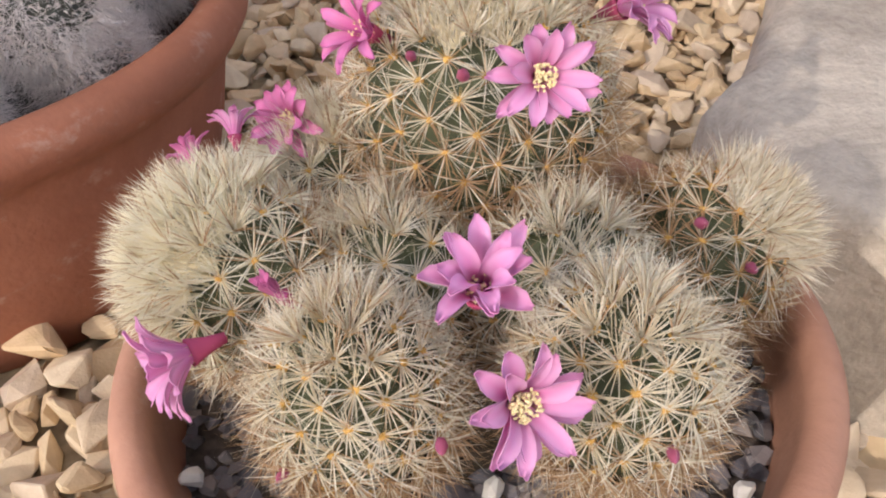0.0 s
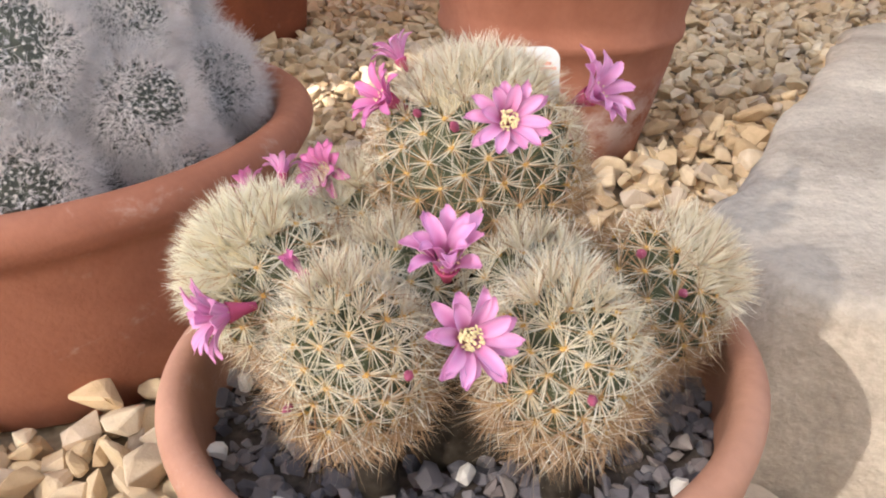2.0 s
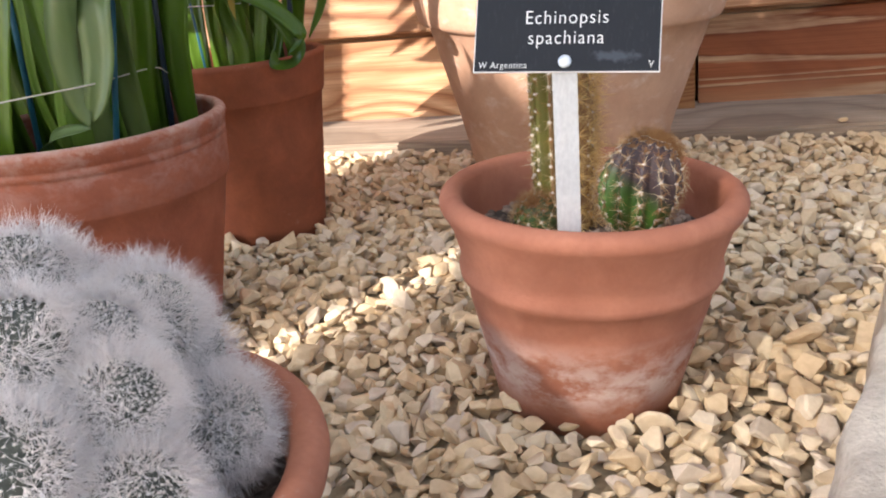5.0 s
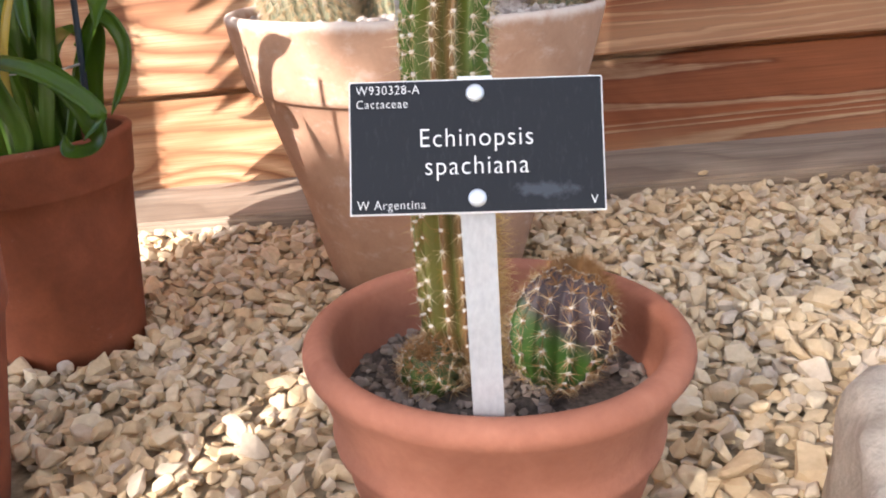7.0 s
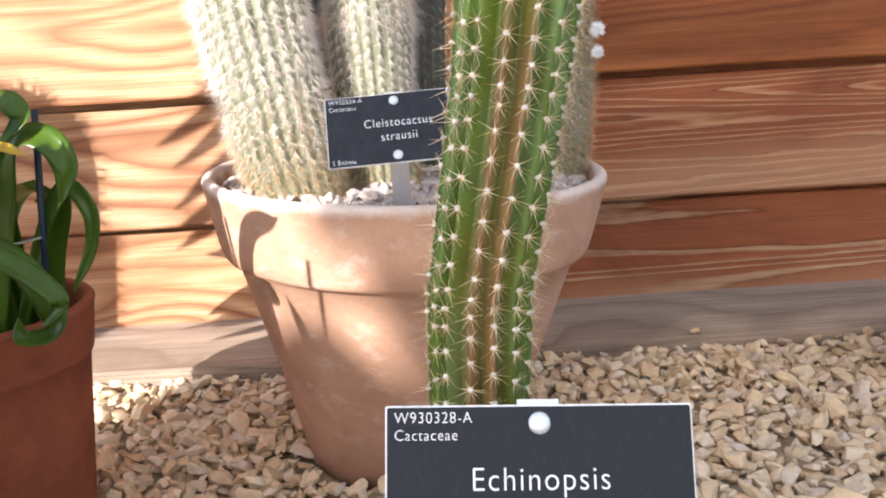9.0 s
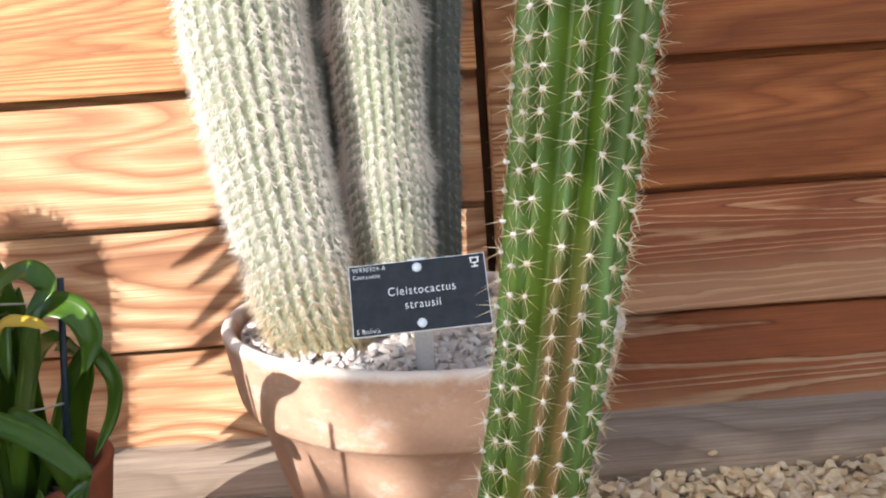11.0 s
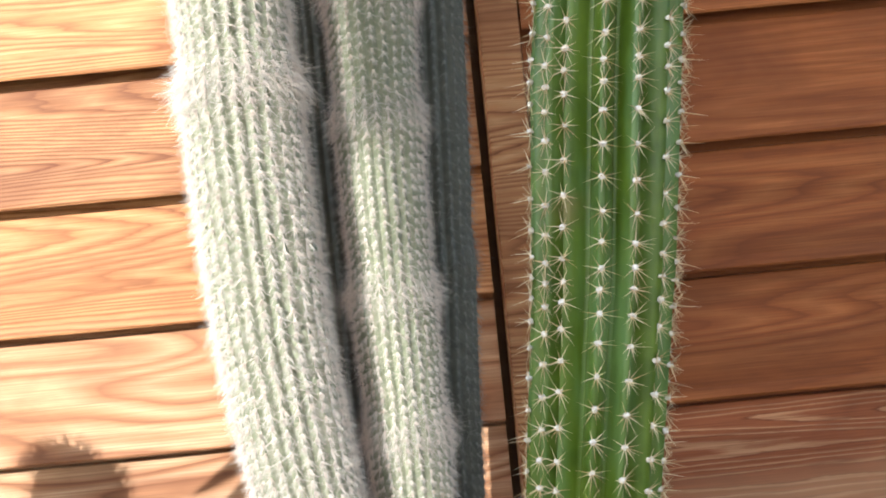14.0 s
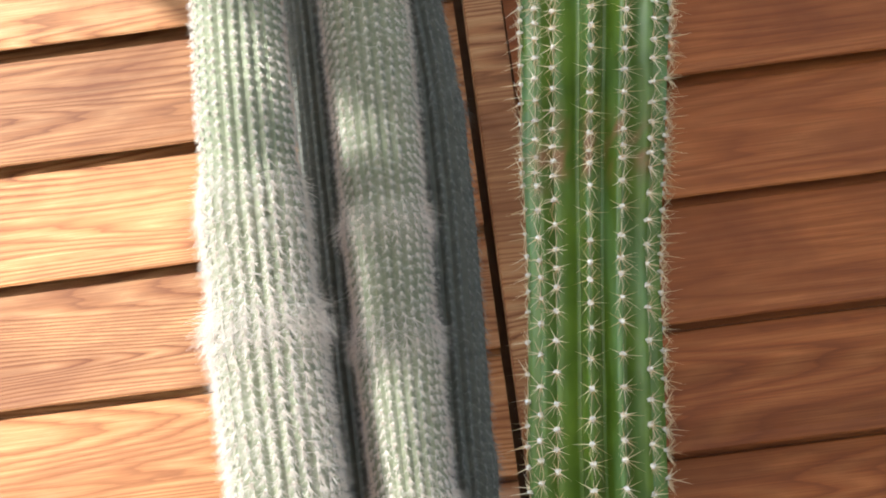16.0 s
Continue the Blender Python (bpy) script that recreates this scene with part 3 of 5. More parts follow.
def petal_mat(name, edge, mid):
    m, nt, p = shader(name, 0.5, 0.3)
    sep = nt.nodes.new("ShaderNodeSeparateXYZ")
    nt.links.new(coords(nt), sep.inputs[0])
    stripe = ramp(nt, calc(nt, "MULTIPLY", calc(nt, "ABSOLUTE", sep.outputs["X"], 0), 420.0), [(0.05, mid), (0.75, edge)])
    pale = ramp(nt, calc(nt, "MULTIPLY", sep.outputs["Y"], 105.0), [(0.0, mid), (0.55, edge), (1.0, tuple(min(1, c * 1.15) for c in edge))])
    col = mix(nt, 0.5, stripe, pale)
    base(nt, p, col)
    tr = nt.nodes.new("ShaderNodeBsdfTranslucent")
    nt.links.new(col, tr.inputs["Color"])
    mx = nt.nodes.new("ShaderNodeMixShader")
    mx.inputs[0].default_value = 0.35
    nt.links.new(p.outputs[0], mx.inputs[1])
    nt.links.new(tr.outputs[0], mx.inputs[2])
    nt.links.new(mx.outputs[0], nt.nodes["Material Output"].inputs["Surface"])
    return m


PETAL = petal_mat("pink_petal", (0.89, 0.53, 0.78), (0.74, 0.205, 0.50))
PETAL_DEEP = petal_mat("magenta_petal", (0.82, 0.34, 0.60), (0.66, 0.12, 0.39))
STAMEN = plain("stamen", (0.90, 0.74, 0.42), 0.7, 0.2, vary=0.2, scale=1500)
THROAT = plain("flower_throat", (0.42, 0.07, 0.15), 0.7, 0.2)


def fib(n, lo=-1.0):
    """Points in a spiral over a ball, from the crown down to the height lo."""
    for i in range(n):
        z = 1 - (1 - lo) * (i + 0.5) / n
        a = i * 2.399963
        q = math.sqrt(max(0, 1 - z * z))
        yield Vector((q * math.cos(a), q * math.sin(a), z))


def knobbly(n, lo, rx, rz, knob, step=0.35, seg=(56, 36)):
    """An ellipsoid covered with the small teats of such cacti."""
    pts = list(fib(n, lo))
    bm = bmesh.new()
    bmesh.ops.create_uvsphere(bm, u_segments=seg[0], v_segments=seg[1], radius=1)
    P = np.array([tuple(p) for p in pts])
    for v in bm.verts:
        d = np.array(v.co)
        near = float(np.max(P @ d))
        near = math.acos(max(-1, min(1, near)))
        w = max(0.0, 1 - near / step)
        k = 1 + knob * w * w * (3 - 2 * w)
        v.co = Vector((v.co.x * rx * k, v.co.y * rx * k, v.co.z * rz * k))
    return bm, pts


# ---- blooming clustered cactus ----
mam = thing("blooming_cactus", Matrix.Translation((0.3455, 0.203, 0.015)), "clump of tan-spined round cactus heads with pink flowers", "cactus")
MAM0 = mam.matrix_world.translation


def mam_head(c, rx, rz, crown, n, length, per, seed, bushy=0.3, pallor=0.50):
    """One round head: skin, golden areoles, tan spines below and pale ones towards the crown."""
    rnd = random.Random(seed)
    turn = Vector(crown).normalized().to_track_quat("Z", "Y").to_matrix()
    bm, pts = knobbly(n, -0.62, rx, rz, 0.20, 1.9 / math.sqrt(n))
    for v in bm.verts:
        v.co = turn @ v.co
    head = part("head", bm, MAM_SKIN, mam, smooth=True)
    head.location = Vector(c) - MAM0
    pale, tan, gold, dots = Heap(), Heap(), Heap(), Heap()
    for p in pts:
        nrm = turn @ Vector((p.x / rx, p.y / rx, p.z / rz)).normalized()
        at = turn @ Vector((p.x * rx, p.y * rx, p.z * rz)) * 1.19
        vs, fs = rnd.choice(SHAPES)
        s = 0.0012
        dots.add([at + v * s for v in vs], fs)
        young = p.z > 1 - bushy
        side = nrm.orthogonal().normalized()
        other = nrm.cross(side)
        fair = min(0.95, max(0.12, pallor + 0.8 * p.z))
        for k in range(int(per * (1.5 if young else 0.82))):
            a = rnd.uniform(0, 2 * math.pi)
            tang = side * math.cos(a) + other * math.sin(a)
            rise = rnd.uniform(0.9, 2.2) if young else abs(rnd.gauss(0.36, 0.30)) + (0.06 if p.z > 0 else 0.25)
            d = (tang + nrm * rise + Vector((0, 0, 0.12))).normalized()
            L = length * rnd.uniform(0.6, 1.15) * (1.15 if young or p.z < 0 else 1)
            a0 = at + tang * 0.0003
            heap = pale if rnd.random() < (0.85 if young else fair) else tan
            heap.needle(a0, a0 + d * L, 0.00014, a0 + d * L * 0.5 + nrm * L * 0.03)
        for k in range(0 if young else 16):              # short golden spines round the areole
            a = rnd.uniform(0, 2 * math.pi)
            d = (side * math.cos(a) + other * math.sin(a) + nrm * rnd.uniform(0.1, 1.0)).normalized()
            gold.needle(at, at + d * length * rnd.uniform(0.18, 0.42), 0.00011)
        for k in range(11 if p.z > 0.1 else 26):         # a haze of finer hairs, longer and browner low on the head
            d = (nrm * rnd.uniform(0.2, 1.3) + Vector((rnd.gauss(0, 0.8), rnd.gauss(0, 0.8), rnd.gauss(0, 0.8)))).normalized()
            L = length * rnd.uniform(0.8, 1.3) * (1.2 if p.z < 0.1 else 1)
            (pale if rnd.random() < fair * 0.8 else tan).needle(at, at + d * L, 0.00006)
    # the dense pale brush on the crown, over a cap of felt
    if bushy > 0.2:
        rows, seg, vs, fs = 8, 28, [], []
        for i in range(rows + 1):
            th = math.acos(1 - bushy * 0.85) * i / rows
            for j in range(seg):
                a = 2 * math.pi * j / seg
                k = 1.13 + 0.035 * noise.noise(Vector((j * 1.7, i * 2.1, seed))) - (0.12 if i == rows else 0)
                vs.append(turn @ Vector((rx * k * math.sin(th) * math.cos(a), rx * k * math.sin(th) * math.sin(a), rz * k * math.cos(th))))
        for i in range(rows):
            for j in range(seg):
                k = (j + 1) % seg
                fs.append((i * seg + j, (i + 1) * seg + j, (i + 1) * seg + k, i * seg + k))
        mesh_of("crown_felt", vs, fs, CROWN_FELT, head, "cream felted crown", True)
    for k in range(int(4200 * bushy if bushy > 0.2 else 130)):
        z = 1 - bushy * rnd.random()
        q, a = math.sqrt(max(0, 1 - z * z)), rnd.uniform(0, 6.283)
        p = Vector((q * math.cos(a), q * math.sin(a), z))
        nrm = turn @ p
        at = turn @ Vector((p.x * rx, p.y * rx, p.z * rz)) * 1.1
        d = (nrm * 1.5 + turn @ Vector((0, 0, 0.5)) + Vector((rnd.gauss(0, 0.45), rnd.gauss(0, 0.45), rnd.gauss(0, 0.45)))).normalized()
        L = length * rnd.uniform(0.5, 1.3)
        pale.needle(at, at + d * L, 0.00015, at + d * L * 0.55 + nrm * 0.0003)
    dots.make("areole_felt", AREOLE_GOLD, head, kind="stuff")
    pale.make("pale_spine_coat", SPINE_CREAM if bushy > 0.25 else SPINE_PALE, head, kind="stuff")
    tan.make("tan_spine_coat", SPINE_TAN, head, kind="stuff")
    gold.make("golden_spine_coat", SPINE_HONEY, head, kind="stuff")
    return head


mam_head((0.3308, 0.1640, 0.0612), 0.0132, 0.0172, (0.0, -0.22, 1.0), 98, 0.0080, 36, 1, 0.12)
mam_head((0.3738, 0.1710, 0.0612), 0.0134, 0.0172, (0.05, -0.2, 1.0), 98, 0.0082, 36, 2, 0.12)
mam_head((0.3452, 0.2280, 0.0800), 0.0230, 0.0240, (0.0, 0.05, 1.0), 170, 0.0082, 32, 3, 0.24, 0.36)
mam_head((0.3045, 0.1890, 0.0640), 0.0150, 0.0175, (-0.75, -0.15, 0.8), 90, 0.0080, 44, 4, 0.50, 0.65)
mam_head((0.3900, 0.2135, 0.0530), 0.0150, 0.0185, (0.85, 0.12, 0.75), 95, 0.0084, 38, 5, 0.24, 0.12)
mam_head((0.3180, 0.2180, 0.0600), 0.0145, 0.0180, (-0.5, 0.3, 0.9), 70, 0.0082, 50, 6, 0.3)
mam_head((0.3640, 0.1960, 0.0560), 0.0145, 0.0170, (0.1, 0.0, 1.0), 70, 0.0082, 50, 7, 0.1)
mam_head((0.3320, 0.1950, 0.0560), 0.0145, 0.0170, (-0.2, 0.0, 1.0), 70, 0.0082, 50, 8, 0.1)
# woody base that carries the heads down to the soil
vs, fs = tube([(0, 0.004, -0.006), (0, 0.004, 0.02), (0, 0.010, 0.05)], [0.034, 0.030, 0.018], 24)
mesh_of("base", vs, fs, plain("corky_base", (0.05, 0.04, 0.03), 0.9, 0.1, vary=0.4, scale=300), mam, smooth=True)
for x, y in ((-0.0125, -0.041), (0.031, -0.034), (-0.043, -0.014), (0.048, 0.010)):
    vs, fs = tube([(x * 0.9, y * 0.9, -0.008), (x, y, 0.040)], [0.004, 0.006], 12)
    mesh_of("stalk", vs, fs, plain("corky_stalk", (0.05, 0.04, 0.03), 0.9, 0.1, vary=0.4, scale=300), mam, smooth=True)


def petal_shape(length, width, curl, cup, seed):
    """A long petal with a notched point, curling back towards its tip."""
    rnd = random.Random(seed)
    rows, cols = 7, 5
    top, bottom = [], []
    for i in range(rows + 1):
        t = i / rows
        w = width * (0.42 + 0.58 * math.sin(math.pi / 2 * min(1, t / 0.62))) * (1 if t < 0.8 else 0.86) * (1 if t < 1 else 0.40)
        y = length * t
        z = cup * length * math.sin(t * 1.5) - curl * length * t ** 3
        for j in range(cols):
            s = j / (cols - 1) * 2 - 1
            top.append(Vector((s * w / 2, y + 0.0005 * rnd.uniform(-1, 0.6) * (i == rows), z + abs(s) ** 2 * w * 0.22)))
    thick = 0.00016
    bottom = [v - Vector((0, 0, thick)) for v in top]
    n = len(top)
    fs = []
    for i in range(rows):
        for j in range(cols - 1):
            a, b, c, d = i * cols + j, i * cols + j + 1, (i + 1) * cols + j + 1, (i + 1) * cols + j
            fs += [(a, b, c, d), (n + d, n + c, n + b, n + a)]
    rim = [i * cols for i in range(rows + 1)] + [rows * cols + j for j in range(1, cols)] + [i * cols + cols - 1 for i in range(rows - 1, -1, -1)] + [j for j in range(cols - 2, 0, -1)]
    for a, b in zip(rim, rim[1:] + rim[:1]):
        fs.append((a, n + a, n + b, b))
    me = bpy.data.meshes.new("petal")
    me.from_pydata([tuple(v) for v in top + bottom], [], fs)
    me.polygons.foreach_set("use_smooth", [True] * len(me.polygons))
    return me


PETALS = {}


def petal_set(kind, material):
    key = (kind, material.name)
    if key not in PETALS:
        args = {"open": (0.0088, 0.0033, 0.10, 0.20), "half": (0.0095, 0.0029, 0.14, 0.40)}[kind]
        PETALS[key] = []
        for s in range(4):
            me = petal_shape(args[0] * (0.92 + 0.05 * s), args[1] * (1.06 - 0.05 * s), args[2] + 0.06 * s, args[3], s)
            me.materials.append(material)
            PETALS[key].append(me)
    return PETALS[key]


def flower(at, facing, size, kind="open", lift=28, count=15, seed=0, material=PETAL, stamens=60, tube_len=0.008, spin=0, owner=None):
    rnd = random.Random(seed)
    q = Vector(facing).normalized().to_track_quat("Z", "Y").to_matrix().to_4x4() @ pose(0, 0, 0, 0, 0, spin)
    owner = owner or mam
    # the funnel of the flower
    bmf = bmesh.new()
    rings = []
    for r, z in ((0.0009, -tube_len), (0.0014, -tube_len * 0.5), (0.0021, -0.0008), (0.0024, 0.0002), (0.0017, -0.0003), (0.0004, -0.0014)):
        rings.append([bmf.verts.new((r * math.cos(a), r * math.sin(a), z)) for a in [2 * math.pi * i / 14 for i in range(14)]])
    for a, b in zip(rings, rings[1:]):
        for i in range(14):
            j = (i + 1) % 14
            bmf.faces.new((a[i], a[j], b[j], b[i]))
    bmf.faces.new(rings[0][::-1])
    bmf.faces.new(rings[-1])
    me = bpy.data.meshes.new("flower")
    bmf.to_mesh(me)
    bmf.free()
    # one mesh object carries the flower; petals and stamens are its pieces
    fl = link_mesh("flower", me, THROAT, owner, smooth=True)
    fl.matrix_parent_inverse = Matrix()
    fl.matrix_local = Matrix.Translation(Vector(at) - owner.matrix_world.translation) @ q @ Matrix.Scale(size, 4)
    meshes = petal_set(kind, material)
    for row, (n, up) in enumerate(((count - count // 2, lift), (count // 2, lift + 14))):
        for i in range(n):
            a = 360 * (i + 0.5 * row) / n + rnd.uniform(-7, 7)
            pt = link_petal(rnd.choice(meshes), fl)
            pt.matrix_local = pose(0, 0, 0.0001 * row, 0, 0, a) @ pose(0, 0.0014, 0, up + rnd.uniform(-9, 9), rnd.uniform(-10, 10), 0)
    if stamens:
        heap = Heap()
        for i in range(stamens):
            a, r = rnd.uniform(0, 6.283), 0.0024 * math.sqrt(rnd.random())
            foot = Vector((r * 0.7 * math.cos(a), r * 0.7 * math.sin(a), -0.0008))
            top = Vector((r * math.cos(a), r * math.sin(a), 0.0022 + 0.0012 * rnd.random()))
            heap.needle(foot, top, 0.00008)
            vs, fs = SHAPES[i % len(SHAPES)]
            heap.add([top + v * 0.00040 for v in vs], fs)
        heap.make("stamen_tuft", STAMEN, fl, "cluster of pale yellow stamens", kind="stuff")
    return fl


def link_petal(me, parent):
    ob = new("petal", me)
    ob.parent = parent
    return ob


flower((0.3590, 0.1940, 0.1060), (0.32, -1.0, 0.50), 0.92, "open", 26, 17, 1, spin=10, stamens=90)
flower((0.3585, 0.1495, 0.0800), (0.72, -0.95, 0.60), 1.0, "open", 27, 17, 2, stamens=100)
flower((0.3520, 0.1640, 0.0865), (0.14, -0.42, 0.95), 1.15, "half", 40, 15, 3, stamens=40, tube_len=0.004)
flower((0.3055, 0.1600, 0.0735), (-0.75, -0.70, 0.05), 1.02, "half", 26, 17, 4, PETAL, 24, 0.006)
flower((0.3080, 0.2180, 0.0820), (-0.35, -0.85, 0.5), 0.9, "open", 30, 15, 5, PETAL_DEEP, 30)
flower((0.3265, 0.2150, 0.1030), (-0.6, -0.55, 0.5), 0.9, "half", 22, 13, 6, PETAL_DEEP, 12, 0.006)
flower((0.3265, 0.2270, 0.1100), (-0.5, 0.1, 0.9), 0.75, "half", 30, 11, 7, PETAL, 8, 0.005)
flower((0.3735, 0.2380, 0.0985), (0.8, -0.3, 0.5), 1.15, "half", 20, 16, 8, PETAL, 20, 0.006)
flower((0.2945, 0.1985, 0.0835), (-0.6, 0.5, 0.7), 0.62, "half", 34, 12, 9, PETAL_DEEP, 6, 0.005)
flower((0.3000, 0.2060, 0.0855), (-0.2, 0.6, 0.8), 0.62, "half", 34, 12, 10, PETAL, 6, 0.005)
flower((0.3200, 0.1675, 0.0800), (-0.5, -0.3, 0.9), 0.60, "half", 76, 9, 11, PETAL_DEEP, 0)


BUD = petal_mat("rosy_bud", (0.62, 0.22, 0.34), (0.50, 0.12, 0.22))


def bud(at, facing, length, seed):
    q = Vector(facing).normalized().to_track_quat("Z", "Y").to_matrix()
    prof = [(0.0003, 0), (0.20, 0.12), (0.25, 0.4), (0.17, 0.75), (0.02, 1.0)]
    vs, fs = [], []
    for r, z in prof:
        for i in range(10):
            a = 2 * math.pi * i / 10
            k = r * (1 + 0.12 * (i % 2))
            vs.append(q @ Vector((k * math.cos(a + z), k * math.sin(a + z), z)) * length)
    for j in range(4):
        for i in range(10):
            k = (i + 1) % 10
            fs.append((j * 10 + i, j * 10 + k, j * 10 + 10 + k, j * 10 + 10 + i))
    fs.append(tuple(range(40, 50)))
    ob = mesh_of("bud", vs, fs, BUD, mam, "small closed magenta bud", True)
    ob.location = Vector(at) - MAM0 - Vector(fc).normalized() * 0.0015
    ob.scale = (0.75, 0.75, 0.75)


for i, (at, fc, L) in enumerate((((0.3455, 0.2030, 0.1010), (0, -0.8, 0.7), 0.006), ((0.3890, 0.2010, 0.0730), (0.2, -0.8, 0.6), 0.006), ((0.3990, 0.1985, 0.0650), (0.2, -0.9, 0.3), 0.0055), ((0.3815, 0.1535, 0.0660), (0.1, -1, 0.2), 0.005), ((0.3480, 0.1470, 0.0720), (0.2, -1, 0.3), 0.005), ((0.3360, 0.2060, 0.1030), (-0.1, -0.8, 0.6), 0.005), ((0.3610, 0.1950, 0.1010), (-0.3, -0.9, 0.5), 0.0055), ((0.3220, 0.1480, 0.0600), (-0.2, -1, 0.2), 0.0045))):
    bud(at, fc, L, i)

# slate chippings and perlite in the pan
rnd = random.Random(21)
chips = []
for i in range(10):
    me = stone_mesh("chipping", rnd, 11, rnd.uniform(0.35, 0.7))
    me.materials.append(SLATE)
    chips.append(me)
white = []
for i in range(3):
    me = stone_mesh("perlite", rnd, 30, 0.85)
    me.materials.append(PERLITE)
    white.append(me)
placed = 0
while placed < 300:
    a, q = rnd.uniform(0, 6.283), 0.064 * math.sqrt(rnd.random())
    x, y = q * math.cos(a), q * math.sin(a)
    if q < 0.022 and rnd.random() < 0.9:
        continue
    pale = rnd.random() < 0.05
    ob = new("perlite_bead" if pale else "slate_chipping", rnd.choice(white if pale else chips))
    ob.parent = pan
    s = rnd.uniform(0.0022, 0.0044) * (0.8 if pale else 1)
    ob.matrix_local = pose(x, y, PAN_H - 0.0195 + s * rnd.uniform(0.1, 0.7) + (0.002 if pale else 0), rnd.uniform(-60, 60), rnd.uniform(-60, 60), rnd.uniform(0, 360)) @ Matrix.Diagonal((s * 1.25, s, s, 1))
    placed += 1

heap = strew(0.066, 0, 900, 0.0034, SHAPES, random.Random(23))
rest = heap.make("chipping_bed", stones_mat("slate_bed", [(0.12, 0.115, 0.13), (0.19, 0.18, 0.20), (0.15, 0.14, 0.155), (0.26, 0.24, 0.245), (0.32, 0.27, 0.26), (0.17, 0.16, 0.175)]), pan, kind="stuff")
rest.location = (0, 0, PAN_H - 0.0205)
# the larger lumps of perlite at the front of the pan
for i, (x, y, r) in enumerate(((0.345, 0.1505, 0.0042), (0.3635, 0.1500, 0.0038), (0.3800, 0.1535, 0.0038), (0.2920, 0.1700, 0.0036), (0.3775, 0.1455, 0.0030), (0.3190, 0.1480, 0.0030), (0.4010, 0.1780, 0.0030), (0.3560, 0.1470, 0.0026))):
    ob = new("perlite_bead", white[i % 3])
    ob.parent = pan
    ob.matrix_local = pose(x - 0.3455, y - 0.203, PAN_H - 0.0155, 30 * i, 50 * i, 70 * i) @ Matrix.Diagonal((r, r * 0.85, r * 0.8, 1))

# white plant tag behind the clump
TAG = plain("white_plastic", (0.78, 0.76, 0.74), 0.4, 0.4, vary=0.04)
tag = thing("plant_tag", pose(0.3525, 0.264, 0.016, -7, 2.5, 21), "white plastic plant tag with a faded red smear", "plant tag")


def rounded_plate(w, h, t, r, square_bottom=True):
    bm = bmesh.new()
    pts = [(-w / 2, 0), (w / 2, 0)] + [(w / 2 - r + x, h - r + z) for x, z in arc(0, 0, r, 0, 90, 6)] + [(-w / 2 + r + x, h - r + z) for x, z in arc(0, 0, r, 90, 180, 6)]
    f = bm.faces.new([bm.verts.new((x, -t / 2, z)) for x, z in pts])
    ext = bmesh.ops.extrude_face_region(bm, geom=[f])
    bmesh.ops.translate(bm, verts=[g for g in ext["geom"] if isinstance(g, bmesh.types.BMVert)], vec=(0, t, 0))
    bmesh.ops.recalc_face_normals(bm, faces=bm.faces)
    return bm


part("blade", rounded_plate(0.0205, 0.0865, 0.0010, 0.0045), TAG, tag)
SMEAR = plain("red_smear", (0.72, 0.36, 0.26), 0.6, vary=0.3, scale=400)
for z, w, x in ((0.0815, 0.015, 0), (0.0800, 0.017, 0.0006), (0.0787, 0.013, -0.001)):
    ob = part("smear", box(bmesh.new(), (x - w / 2, -0.0007, z - 0.00045), (x + w / 2, -0.00055, z + 0.00045)), SMEAR, tag)
INK = plain("dark_ink", (0.05, 0.05, 0.06), 0.6)
for x, z, w in ((0.005, 0.0755, 0.004), (-0.004, 0.071, 0.004), (0.004, 0.0695, 0.004), (-0.003, 0.066, 0.006)):
    part("writing_bar", box(bmesh.new(), (x - w / 2, -0.0007, z - 0.0005), (x + w / 2, -0.00055, z + 0.0005)), INK, tag)

# ---- woolly cactus ----
wool = thing("woolly_cactus", pose(0.110, 0.345, 0.02), "mound of round cactus heads wrapped in grey-white wool", "cactus")
W0 = wool.matrix_world.translation


